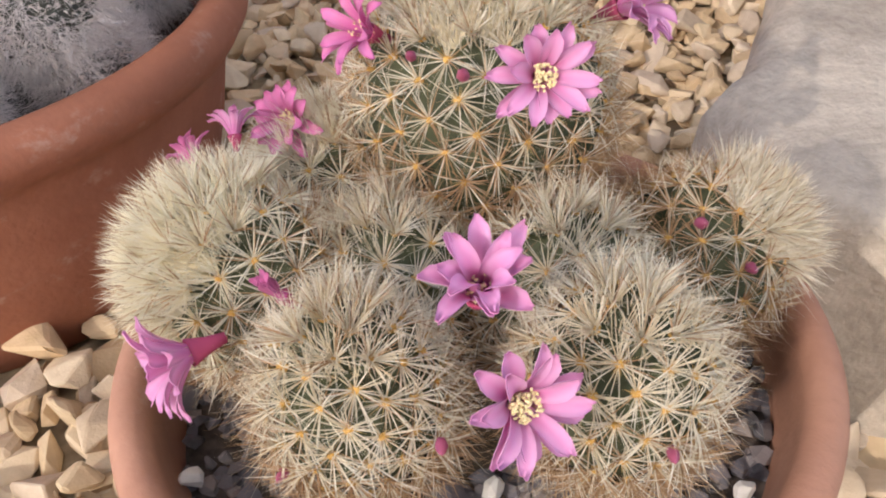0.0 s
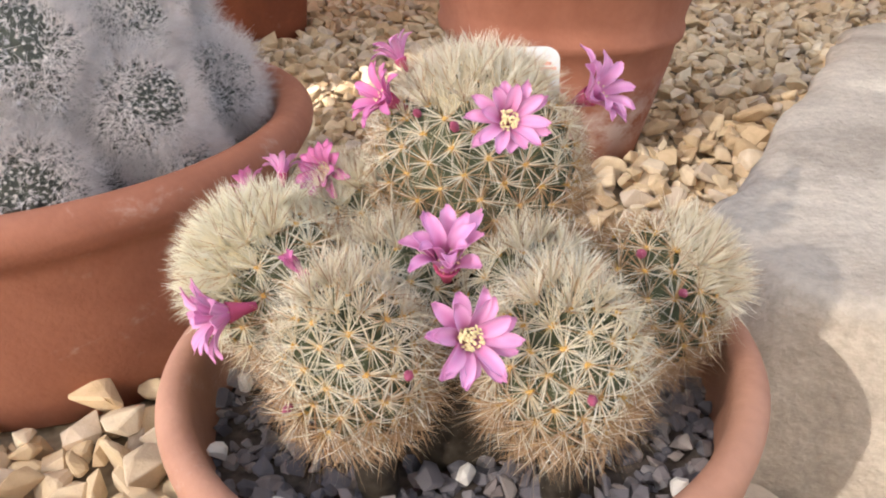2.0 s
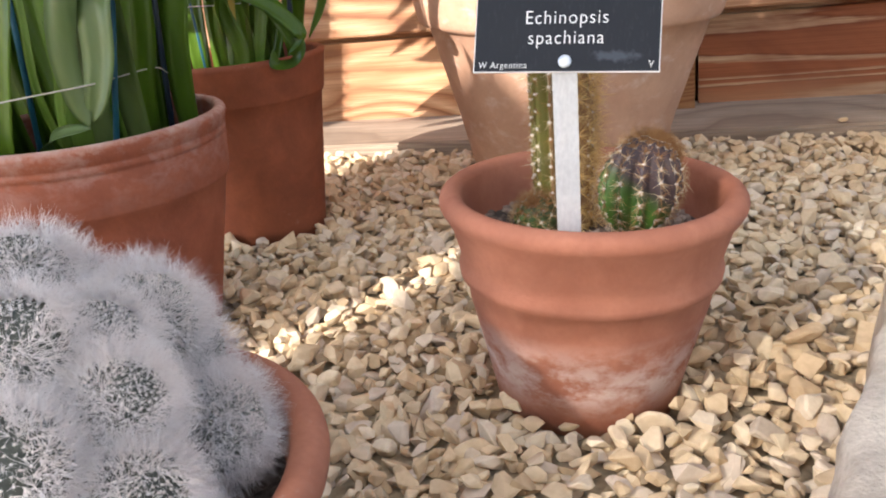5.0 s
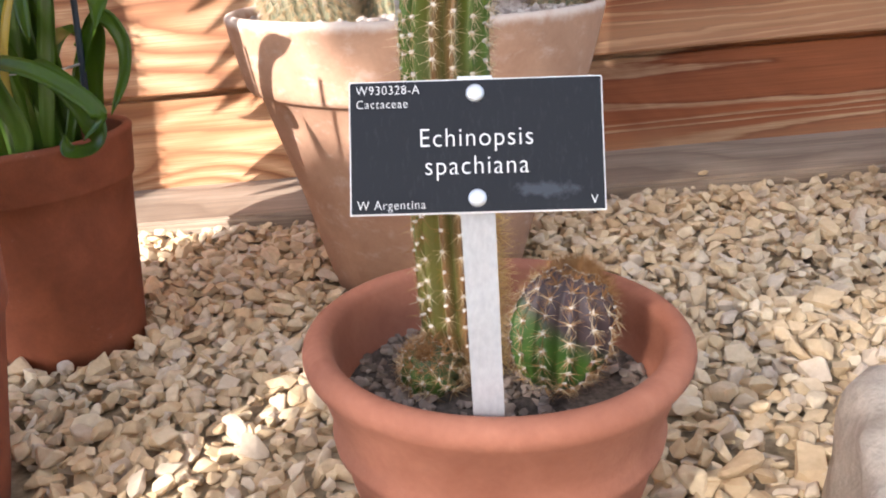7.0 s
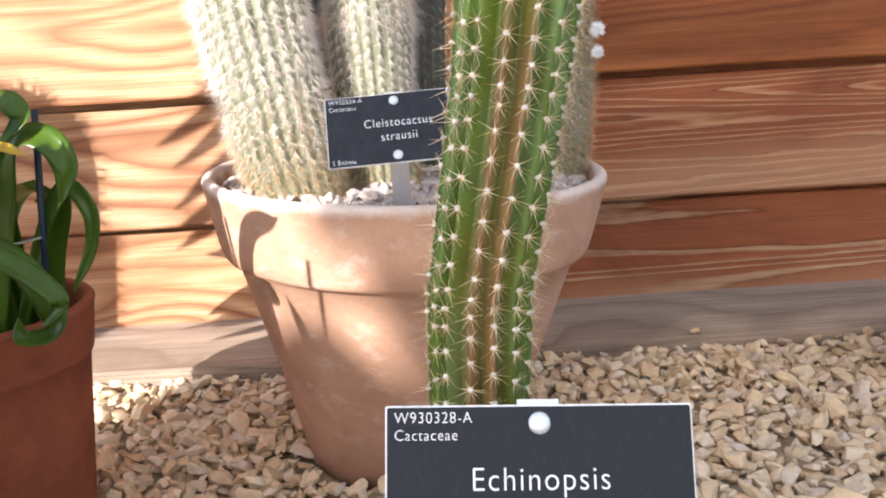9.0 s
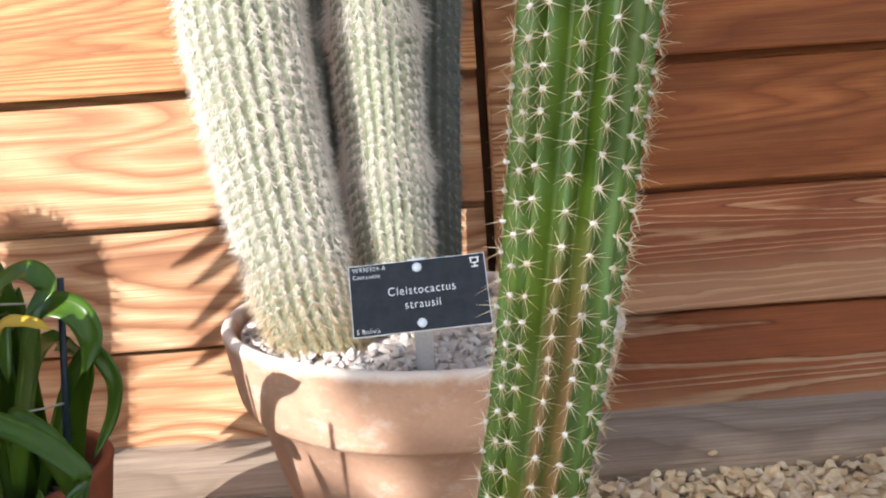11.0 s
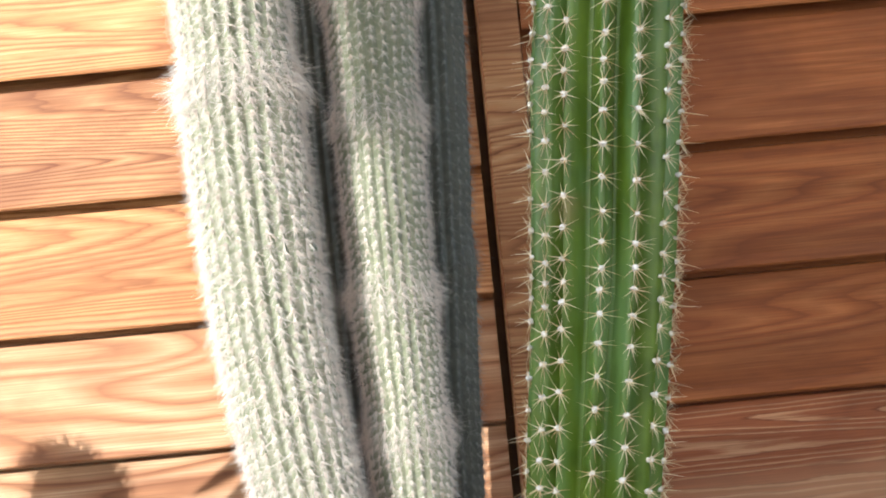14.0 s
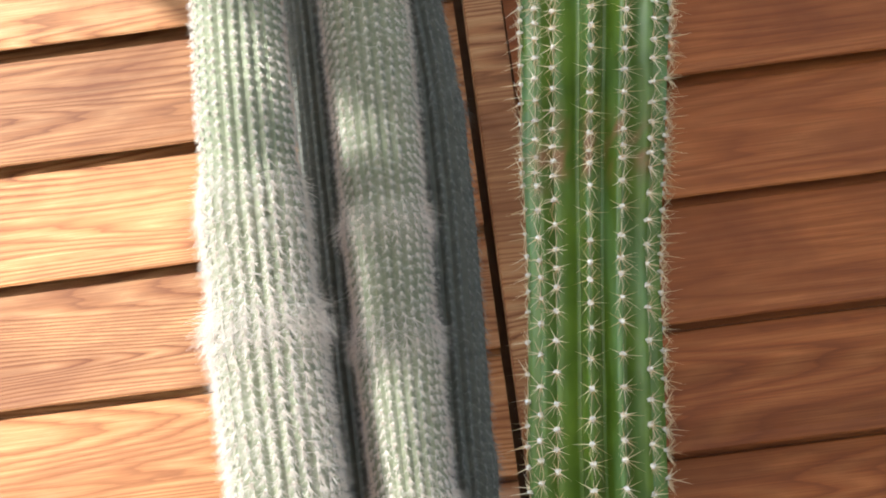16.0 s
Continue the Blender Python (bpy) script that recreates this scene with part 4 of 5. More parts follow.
def wool_head(c, r, crown, seed, n=300):
    rnd = random.Random(seed)
    turn = Vector(crown).normalized().to_track_quat("Z", "Y").to_matrix()
    bm, pts = knobbly(n, -0.35, r, r, 0.13, 2.0 / math.sqrt(n), (44, 28))
    for v in bm.verts:
        v.co = turn @ v.co
    head = part("head", bm, WOOL_SKIN, wool, smooth=True)
    head.location = Vector(c) - W0
    wool_h, star = Heap(), Heap()
    edge = rnd.uniform(27, 40)
    for i, p in enumerate(pts):
        nrm = turn @ p
        at = nrm * r * 1.13
        side = nrm.orthogonal().normalized()
        other = nrm.cross(side)
        theta = math.degrees(math.acos(max(-1, min(1, p.z))))
        ring = 10 < theta < edge
        if ring:
            vs, fs = rnd.choice(SHAPES)
            star.add([at + v * 0.00080 for v in vs], fs)
            for k in range(7):
                a = rnd.uniform(0, 6.283)
                d = (side * math.cos(a) + other * math.sin(a) + nrm * rnd.uniform(0.2, 0.9)).normalized()
                star.needle(at, at + d * 0.0017 * rnd.uniform(0.6, 1.1), 0.00009)
        lean = Vector((rnd.gauss(0, 0.4), rnd.gauss(0, 0.4), rnd.gauss(0, 0.4)))
        many = (14 if theta < 12 else (1 if theta < edge - 12 else (6 if theta < edge - 4 else 13 if theta < 78 else 5))) if n > 300 else 9
        for k in range(many):
            a = rnd.uniform(0, 6.283)
            tang = side * math.cos(a) + other * math.sin(a)
            d = (tang * 0.7 + lean * 0.9 + nrm * rnd.uniform(0.5, 1.7)).normalized()
            L = (0.004 if theta < 24 else 0.0120) * rnd.uniform(0.6, 1.25)
            mid = at + d * L * 0.55
            tip = mid + (d + Vector((rnd.gauss(0, 0.35), rnd.gauss(0, 0.35), rnd.gauss(-0.08, 0.35)))).normalized() * L * 0.55
            wool_h.needle(at, tip, 0.000115, mid)
    star.make("spine_coat", WOOL_WHITE, head, kind="stuff")
    wool_h.make("wool_coat", WOOL_GREY, head, kind="stuff")


DOME = Vector((0.110, 0.345, 0.030))
for i, (c, r) in enumerate((((.162, .291, .098), .0225), ((.199, .316, .068), .0200), ((.171, .266, .048), .0195), ((.209, .322, .038), .0165), ((.142, .336, .126), .0220), ((.160, .366, .116), .0190), ((.112, .380, .138), .0225), ((.158, .408, .108), .0215), ((.197, .395, .056), .0200), ((.184, .340, .099), .0190), ((.148, .262, .072), .0190),
                             ((.105, .290, .105), .0220), ((.105, .258, .065), .0215), ((.060, .330, .120), .0220), ((.060, .280, .080), .0220), ((.090, .430, .110), .0220), ((.150, .440, .070), .0215), ((.050, .400, .100), .0220))):
    c = Vector(c)
    out = (c - DOME).normalized()
    wool_head(c - out * 0.017, r, out + Vector((0.25, -0.45, 0.15)) * (0.5 if i < 11 else 0), 40 + i, 520 if i < 11 else 240)
bm = bmesh.new()
bmesh.ops.create_uvsphere(bm, u_segments=32, v_segments=16, radius=0.078)
bmesh.ops.scale(bm, verts=bm.verts, vec=(1.05, 1.05, 0.95))
part("core", bm, WOOL_SKIN, wool, smooth=True)


# ---- column cactus ----
ech = thing("column_cactus", pose(0.312, 0.63, 0.055), "tall ribbed green column cactus with golden spines and corky patches", "cactus")
E0 = ech.matrix_world.translation
STEM = [(.3125, .630, .045), (.3135, .630, .10), (.3150, .630, .16), (.3185, .630, .23), (.333, .628, .31), (.346, .625, .40), (.358, .622, .49), (.365, .620, .56), (.3735, .6193, .625), (.379, .6187, .664), (.388, .615, .725), (.398, .612, .80), (.405, .610, .86)]
RAD = [.0185, .0198, .0202, .0207, .0220, .0242, .0258, .0268, .0259, .0284, .0302, .0300, .0220]


def along(path, radii, z):
    for (a, ra), (b, rb) in zip(zip(path, radii), zip(path[1:], radii[1:])):
        if a[2] <= z <= b[2]:
            k = (z - a[2]) / (b[2] - a[2])
            k2 = k * k * (3 - 2 * k) * 0.35 + k * 0.65
            return Vector(a).lerp(Vector(b), k2), ra + (rb - ra) * k
    return Vector(path[-1]), radii[-1]


def ribbed(name, path, radii, ribs, depth, z0, z1, rows, material, parent, origin, twist=0.0, sharp=1.6, cork=None, phase=0.0, angles=None):
    """A ribbed stem along an upright path."""
    per = 8
    seg = ribs * per
    vs, fs, marks = [], [], []
    for i in range(rows + 1):
        z = z0 + (z1 - z0) * i / rows
        c, r = along(path, radii, z)
        for j in range(seg):
            u = j / per
            crest = abs((u % 1) - 0.0)
            crest = min(crest, 1 - crest) * 2            # 0 on the rib, 1 in the groove
            k = 1 - depth * crest ** sharp
            k *= 1 + 0.012 * noise.noise(Vector((u * 0.8, z * 60, 2)))
            a = 2 * math.pi * j / seg + twist * (z - z0) + phase
            if angles:
                lo = angles[int(u) % ribs]
                hi = angles[(int(u) + 1) % ribs]
                a = radians(lo + ((hi - lo) % 360) * (u % 1)) + twist * (z - z0)
            vs.append(c - origin + Vector((r * k * math.cos(a), r * k * math.sin(a), 0)))
            marks.append(cork(a, z, crest) if cork else 0.0)
    for i in range(rows):
        for j in range(seg):
            k = (j + 1) % seg
            fs.append((i * seg + j, i * seg + k, (i + 1) * seg + k, (i + 1) * seg + j))
    n = len(vs)
    vs.append(along(path, radii, z1)[0] - origin + Vector((0, 0, radii[-1] * 0.3)))
    marks.append(0.0)
    for j in range(seg):
        fs.append((rows * seg + j, rows * seg + (j + 1) % seg, n))
    ob = mesh_of(name, vs, fs, material, parent, smooth=True)
    if cork:
        at = ob.data.attributes.new("cork", "FLOAT", "POINT")
        at.data.foreach_set("value", marks)
    return ob


def ech_cork(a, z, crest):
    """Two ribs have gone corky on the side of the path; the foot is corky all over its shaded side."""
    high = max(0.0, min(1.0, (0.365 - z) / 0.05))
    low = 0.0
    for at, wide in ((-106, 11 if z > 0.26 else 16), (-82, 11 if z > 0.26 else 18)):
        d = (math.degrees(a) - at + 180) % 360 - 180
        low = max(low, math.exp(-(d / wide) ** 2))
    low *= high * (1.0 - 0.45 * crest)
    right = max(0.0, min(1.0, (math.cos(a + radians(10)) - 0.1) / 0.3))
    foot = max(0.0, min(1.0, (0.19 - z) / 0.03)) * max(right, 0.4)
    patch = noise.noise(Vector((a * 7, z * 160, 5)))
    spot = 2.2 * math.exp(-((z - 0.668) / 0.012) ** 2) * max(0.0, math.cos(a - radians(-100))) * (1 - crest) * max(0.0, min(1.0, 4 * patch))
    spot += 0.8 * math.exp(-((z - 0.515) / 0.003) ** 2) * max(0.0, math.cos(a - radians(-134))) ** 60
    return max(low, foot, spot)


# the ribs stand unevenly round the stem
RIB_AT = [-152, -134, -105, -80, -54, -28, -2, 24, 50, 76, 103, 129, 155, 181]
RIBS, TWIST = len(RIB_AT), 0.12
ribbed("stem", STEM, RAD, RIBS, 0.34, 0.045, 0.86, 190, COLUMN_SKIN, ech, E0, TWIST, 0.95, ech_cork, 0.0, RIB_AT)
needles, dots, browns, straw = Heap(), Heap(), Heap(), Heap()
rnd = random.Random(5)
for i in range(RIBS):
    z = 0.062 + 0.0055 * (i % 2)
    while z < 0.85:
        c, r = along(STEM, RAD, z)
        a = radians(RIB_AT[i]) + TWIST * (z - 0.045)
        out = Vector((math.cos(a), math.sin(a), 0))
        side = Vector((-math.sin(a), math.cos(a), 0))
        at = c - E0 + out * r * 1.0
        vs, fs = rnd.choice(SHAPES)
        dots.add([at + Vector((v.x * 0.0016, v.y * 0.0016, v.z * 0.0019)) for v in vs], fs)
        heap = browns if z < 0.18 and rnd.random() < 0.4 else needles
        for k in range(10):
            b = 2 * math.pi * k / 10 + rnd.uniform(-0.2, 0.2)
            d = (side * math.cos(b) + Vector((0.22, 0, math.sin(b) - 0.32)) + out * rnd.uniform(0.15, 0.55)).normalized()
            heap.needle(at, at + d * rnd.uniform(0.0045, 0.0085), 0.00024)
        d = (out + Vector((0, 0, rnd.uniform(-0.5, 0.1))) + side * rnd.uniform(-0.3, 0.3)).normalized()
        heap.needle(at, at + d * rnd.uniform(0.006, 0.0105), 0.00025)
        if z < 0.175 and out.x > 0.25 and out.y < 0.6:   # long straw-coloured spines at the foot
            for k in range(26):
                d = (out * rnd.uniform(0.3, 1) + side * rnd.gauss(0, 0.6) + Vector((0, 0, rnd.gauss(0, 0.6)))).normalized()
                straw.needle(at, at + d * rnd.uniform(0.008, 0.017), 0.00020)
        z += rnd.uniform(0.0090, 0.0104) * (1 if z < 0.6 else 0.88 if z < 0.655 else 0.70)
dots.make("areole_felt", AREOLE, ech, "white felted areoles", kind="stuff")
needles.make("spine_coat", SPINE_GOLD, ech, kind="stuff")
browns.make("old_spine_coat", SPINE_BROWN, ech, kind="stuff")
straw.make("straw_spine_coat", SPINE_HONEY, ech, kind="stuff")


def pup(c, r, squash, crown, ribs, seed, dark):
    """A round offset with swollen ribs."""
    rnd = random.Random(seed)
    turn = Vector(crown).normalized().to_track_quat("Z", "Y").to_matrix()
    per, rows = 8, 30
    seg = ribs * per
    vs, fs, marks = [], [], []
    for i in range(rows + 1):
        th = math.pi * (0.03 + 0.92 * i / rows)
        for j in range(seg):
            crest = (j / per) % 1
            crest = min(crest, 1 - crest) * 2
            k = 1 - 0.30 * crest ** 1.1 * math.sin(th) + 0.02 * math.sin(th * r / 0.0062 * 6.283)
            a = 2 * math.pi * j / seg + 0.35 * th
            vs.append(turn @ Vector((r * k * math.sin(th) * math.cos(a), r * k * math.sin(th) * math.sin(a), r * squash * math.cos(th))))
            marks.append(dark * max(0.0, min(1.0, 0.35 + 1.6 * vs[-1].normalized().dot(Vector((0.62, 0.1, 0.78))))))
    for i in range(rows):
        for j in range(seg):
            k = (j + 1) % seg
            fs.append((i * seg + j, (i + 1) * seg + j, (i + 1) * seg + k, i * seg + k))
    fs.append(tuple(range(seg)))
    fs.append(tuple(range(rows * seg, (rows + 1) * seg))[::-1])
    ob = mesh_of("offset", vs, fs, PUP_SKIN, ech, "small round green offset with purplish crown", True)
    ob.location = Vector(c) - E0
    at_ = ob.data.attributes.new("cork", "FLOAT", "POINT")
    at_.data.foreach_set("value", marks)
    dot, gold, brown = Heap(), Heap(), Heap()
    for i in range(ribs):
        th = 0.16
        while th < 2.5:
            a = 2 * math.pi * i / ribs + 0.35 * th
            nrm = turn @ Vector((math.sin(th) * math.cos(a), math.sin(th) * math.sin(a), math.cos(th)))
            at = turn @ Vector((r * math.sin(th) * math.cos(a), r * math.sin(th) * math.sin(a), r * squash * math.cos(th)))
            side = nrm.orthogonal().normalized()
            other = nrm.cross(side)
            s = 0.0013
            sh, sf = rnd.choice(SHAPES)
            dot.add([at + v * s for v in sh], sf)
            crown_part = th < 0.75
            for k in range(9):                           # white star of short spines
                b = rnd.uniform(0, 6.283)
                d = (side * math.cos(b) + other * math.sin(b) + nrm * rnd.uniform(0.1, 0.5)).normalized()
                dot.needle(at, at + d * rnd.uniform(0.0018, 0.0030), 0.00030)
            for k in range(30 if crown_part else 22):    # thin reddish-brown spines
                b = rnd.uniform(0, 6.283)
                d = (side * math.cos(b) + other * math.sin(b) + nrm * rnd.uniform(0.2, 0.9) * (2 if crown_part else 1)).normalized()
                (brown if crown_part or rnd.random() < 0.6 else gold).needle(at, at + d * rnd.uniform(0.0050, 0.0105), 0.00020)
            th += 0.0062 / r
    dot.make("areole_felt", AREOLE, ob, kind="stuff")
    gold.make("spine_coat", SPINE_GOLD, ob, kind="stuff")
    brown.make("crown_spine_coat", SPINE_BROWN, ob, kind="stuff")


pup((0.3625, 0.5990, 0.0905), 0.0242, 1.28, (0.34, 0.0, 0.94), 12, 3, 1.5)
pup((0.2985, 0.6120, 0.0670), 0.0165, 0.85, (-0.15, -0.5, 0.85), 10, 4, 0.5)
heap = strew(0.075, 0, 620, 0.0044, SHAPES, random.Random(8), [(0.046, -0.015, 0.022), (-0.024, -0.004, 0.014), (-0.009, 0.013, 0.019)])
grit = heap.make("grit", stones_mat("dark_grit", [(0.19, 0.145, 0.118), (0.30, 0.240, 0.205), (0.10, 0.074, 0.058), (0.41, 0.345, 0.30), (0.22, 0.168, 0.138)]), ech_pot)
grit.location = (0, 0, ECH_H - 0.0335)
tagged(grit, kind="stuff")

# ---- silver torch cactus ----
cle = thing("silver_torch_cactus", pose(0.279, 1.072, 0.195), "clump of tall silvery hairy cactus columns", "cactus")
C0 = cle.matrix_world.translation


def torch(path, radii, z0, z1, ribs, hair, gap, seed, per=34, tan_foot=True, flare=(), skin=TORCH_SKIN, bare=9.0):
    """A hairy column: rows of white areoles on many low ribs; growth rings where it narrows and flares."""
    rnd = random.Random(seed)
    dense, wide = [], []
    for i in range(181):
        z = z0 + (z1 - z0) * i / 180
        c, r = along(path, radii, z)
        for f in flare:
            r *= 1 + 0.045 * math.exp(-((z - f + 0.020) / 0.020) ** 2) - 0.045 * math.exp(-((z - f - 0.014) / 0.016) ** 2)
        dense.append(tuple(c))
        wide.append(r)
    st = ribbed("stem", dense, wide, ribs, 0.12, z0, z1, 120, skin, cle, C0, 0.1, 1.3)
    white, tan, dot = Heap(), Heap(), Heap()
    for i in range(ribs):
        z = z0 + gap * (0.5 if i % 2 else 0.0)
        while z < z1:
            c, r = along(dense, wide, z)
            a = 2 * math.pi * i / ribs + 0.1 * (z - z0)
            out = Vector((math.cos(a), math.sin(a), 0))
            if out.y > 0.5:                              # the side turned to the wall
                z += gap * 3
                continue
            side = Vector((-math.sin(a), math.cos(a), 0))
            at = c - C0 + out * r
            sh, sf = rnd.choice(SHAPES)
            (tan if tan_foot and z - z0 < 0.05 else dot).add([at + Vector((v.x * 0.0016, v.y * 0.0016, v.z * 0.0025)) for v in sh], sf)
            grow = 1 + 0.9 * max([math.exp(-((z - f + 0.010) / 0.014) ** 2) for f in flare] or [0])
            for k in range(per):
                b = rnd.gauss(0, 1)
                d = (side * b * 0.48 + Vector((0, 0, rnd.gauss(-0.55, 0.42))) + out * rnd.uniform(0.10, 0.85)).normalized()
                L = hair * rnd.uniform(0.45, 1.2) * grow * (1 if z < bare else 0.55)
                heap = tan if tan_foot and rnd.random() < max(0.85 if tan_foot == 2 else 0.0, 1.35 - (z - z0) / 0.085) else white
                heap.needle(at, at + d * L - Vector((0, 0, L * 0.12)), 0.00021 if per > 10 else 0.0002)
            z += gap * rnd.uniform(0.95, 1.05)
    dot.make("areole_felt", TORCH_HAIR if skin is TORCH_SKIN else SHADED_FELT, st, kind="stuff")
    white.make("white_spine_coat", TORCH_HAIR if skin is TORCH_SKIN else SHADED_HAIR, st, kind="stuff")
    if tan.v:
        tan.make("tan_spine_coat", spine_tan_foot, st, kind="stuff")


# hair and felt of the rear columns, darkened in colour to stand for shade
SHADED_HAIR = spine_mat("shaded_grey_hair", (0.17, 0.16, 0.14), (0.26, 0.245, 0.215), 0.3)
SHADED_FELT = plain("shaded_felt", (0.18, 0.175, 0.15), 0.9, 0.1, vary=0.3, scale=400)
spine_tan_foot = spine_mat("straw_foot_spines", (0.38, 0.27, 0.14), (0.60, 0.47, 0.29), 0.3)
torch([(.198, 1.005, .19), (.185, .998, .25), (.172, .992, .35), (.162, .988, .45), (.157, .986, .58), (.156, .985, .72), (.158, .985, .86), (.162, .985, 1.0), (.164, .985, 1.15)],
      [.035, .0395, .0415, .0432, .0440, .0418, .0385, .0365, .034], 0.19, 1.15, 25, 0.0132, 0.0090, 11, flare=(.655, .765), bare=0.74)
torch([(.260, 1.050, .19), (.257, 1.050, .30), (.2555, 1.050, .45), (.2565, 1.050, .58), (.260, 1.050, .72), (.264, 1.050, .9), (.266, 1.050, 1.15)],
      [.030, .0335, .0352, .0358, .0368, .0395, .040], 0.19, 1.15, 24, 0.0108, 0.0090, 12, 24, flare=(.36, .48, .63, .735))
torch([(.285, 1.150, .19), (.287, 1.150, .35), (.293, 1.150, .45), (.298, 1.150, .56), (.307, 1.150, .75), (.309, 1.150, .87), (.303, 1.150, .97), (.302, 1.150, 1.15)], [.032, .0375, .038, .038, .039, .038, .036, .036], 0.19, 1.15, 22, 0.011, 0.0105, 13, 9, False, flare=(.50, .86), skin=TORCH_SHADED)
torch([(.206, 1.125, .19), (.205, 1.125, .6), (.208, 1.125, 1.15)], [.028, .032, .031], 0.19, 1.15, 20, 0.010, 0.0115, 15, 7, False, skin=TORCH_SHADED)
torch([(.418, 1.085, .19), (.422, 1.085, .27), (.428, 1.085, .40)], [.024, .027, .022], 0.19, 0.40, 20, 0.0125, 0.0090, 14, tan_foot=2)
TUFT = Heap()
rnd = random.Random(33)
for c, s in (((0.452, 1.062, 0.322), 0.0085), ((0.452, 1.062, 0.303), 0.0070)):
    c = Vector(c) - C0
    for p in fib(220):
        d = (p + Vector((rnd.gauss(0, .3), rnd.gauss(0, .3), rnd.gauss(0, .3)))).normalized()
        TUFT.needle(c, c + d * s * rnd.uniform(0.7, 1.1), 0.0006, c + p * s * 0.5)
TUFT.make("woolly_tuft", plain("cotton_white", (0.86, 0.86, 0.87), 0.9, 0.1, vary=0.05), cle, "two small white woolly tufts")
heap = strew(0.158, 0, 1500, 0.0062, SHAPES, random.Random(9), [(-0.066, -0.068, 0.034), (0.004, -0.022, 0.03), (-0.058, 0.053, 0.026), (0.04, 0.078, 0.03), (0.153, 0.013, 0.022)])
grit = heap.make("grit", GRIT, big_pot)
grit.location = (0, 0, BIG_H - 0.0095)
tagged(grit, kind="stuff")

# ---- spiny column that throws its shadow on the boards ----
post_pot = thing("flower_pot", pose(-0.445, 0.982, -0.062), "plain red terracotta pot with a stout ribbed cactus", "pot")
part("body", lathe(pot_profile(0.095, 0.165, 0.068, 0.04, 0.005, 0.008, 0.5, 0.03), 72, 0.004, 19), POT_BRICK, post_pot, smooth=True)
soil_disc(0.085, 0.165 - 0.026, SOIL, post_pot)
post = thing("column_cactus", pose(-0.445, 0.982, 0.07), "stout upright ribbed green cactus with long golden spines", "cactus")
P0 = post.matrix_world.translation
POST = [(-0.445, 0.982, z) for z in (0.07, 0.15, 0.35, 0.45, 0.49, 0.515, 0.528)]
POST_R = [0.050, 0.058, 0.062, 0.060, 0.052, 0.036, 0.016]
ribbed("stem", POST, POST_R, 12, 0.22, 0.07, 0.528, 60, PUP_SKIN, post, P0, 0.0, 1.5)
rnd = random.Random(61)
coat, dots = Heap(), Heap()
for i in range(12):
    z = 0.09
    while z < 0.528:
        c, r = along(POST, POST_R, z)
        a = 2 * math.pi * i / 12
        out = Vector((math.cos(a), math.sin(a), 0.2 if z < 0.48 else 1.2)).normalized()
        at = c - P0 + Vector((math.cos(a), math.sin(a), 0)) * r
        sh, sf = rnd.choice(SHAPES)
        dots.add([at + v * 0.0022 for v in sh], sf)
        for k in range(10):
            d = (out + Vector((rnd.gauss(0, 0.5), rnd.gauss(0, 0.5), rnd.gauss(0.1, 0.5)))).normalized()
            coat.needle(at, at + d * rnd.uniform(0.012, 0.030), 0.0005)
        z += 0.018 if z < 0.48 else 0.009
coat.make("spine_coat", SPINE_GOLD, post, kind="stuff")
dots.make("areole_felt", AREOLE, post, kind="stuff")

# ---- engraved labels ----
BLACK = plain("black_laminate", (0.021, 0.023, 0.030), 0.5, 0.2, vary=0.25, scale=90)
ENGRAVED = plain("engraved_white", (0.80, 0.80, 0.80), 0.6, vary=0.03)
ALU, ant, ap = shader("brushed_aluminium", 0.42, 0.5)
ap.inputs["Metallic"].default_value = 0.55
base(ant, ap, ramp(ant, tex(ant, coords(ant, (60, 60, 4)), 8, 5), [(0.3, (0.58, 0.605, 0.645)), (0.7, (0.70, 0.725, 0.76))]))
bump(ant, ap, tex(ant, coords(ant, (200, 200, 6)), 8, 3), 0.1, 0.0003)


def words(text, height, x, z, parent, align="CENTER", stretch=0.9):
    """Engraved letters on a plate: x from its middle, z its baseline."""
    cu = bpy.data.curves.new("lettering", "FONT")
    cu.body, cu.size, cu.align_x, cu.extrude, cu.offset = text, height * 1.4, align, 0.0, -height * 0.013
    cu.space_character = 1.12
    tmp = new("lettering", cu)
    bpy.context.view_layer.update()
    me = bpy.data.meshes.new_from_object(tmp.evaluated_get(bpy.context.evaluated_depsgraph_get()))
    bpy.data.objects.remove(tmp)
    for v in me.vertices:
        v.co = Vector((v.co.x * stretch, -0.00105, v.co.y))
    ob = link_mesh("lettering", me, ENGRAVED, parent)
    ob.location = (x, 0, z)
    return ob


def scuffed(name, cx, cz):
    """The same laminate with a pale smear rubbed into it."""
    m, nt, p = shader(name, 0.5, 0.2)
    mp = coords(nt, (38, 1, 130))
    off = nt.nodes.new("ShaderNodeVectorMath")
    off.operation = "DISTANCE"
    nt.links.new(mp, off.inputs[0])
    off.inputs[1].default_value = (cx * 38, 0, cz * 130)
    wear = calc(nt, "ADD", off.outputs["Value"], calc(nt, "MULTIPLY", tex(nt, coords(nt), 150, 5, 0.7), 1.1))
    mark = ramp(nt, wear, [(0.75, (1, 1, 1)), (1.0, (0, 0, 0))])
    fine = ramp(nt, tex(nt, coords(nt, (1, 1, 0.25)), 700, 4, 0.7), [(0.55, (0, 0, 0)), (0.8, (0.06, 0.06, 0.06))])
    col = mix(nt, calc(nt, "MULTIPLY", mark, 0.22), (0.016, 0.018, 0.024), (0.20, 0.23, 0.28))
    base(nt, p, mix(nt, fine, col, (0.22, 0.24, 0.27)))
    return m


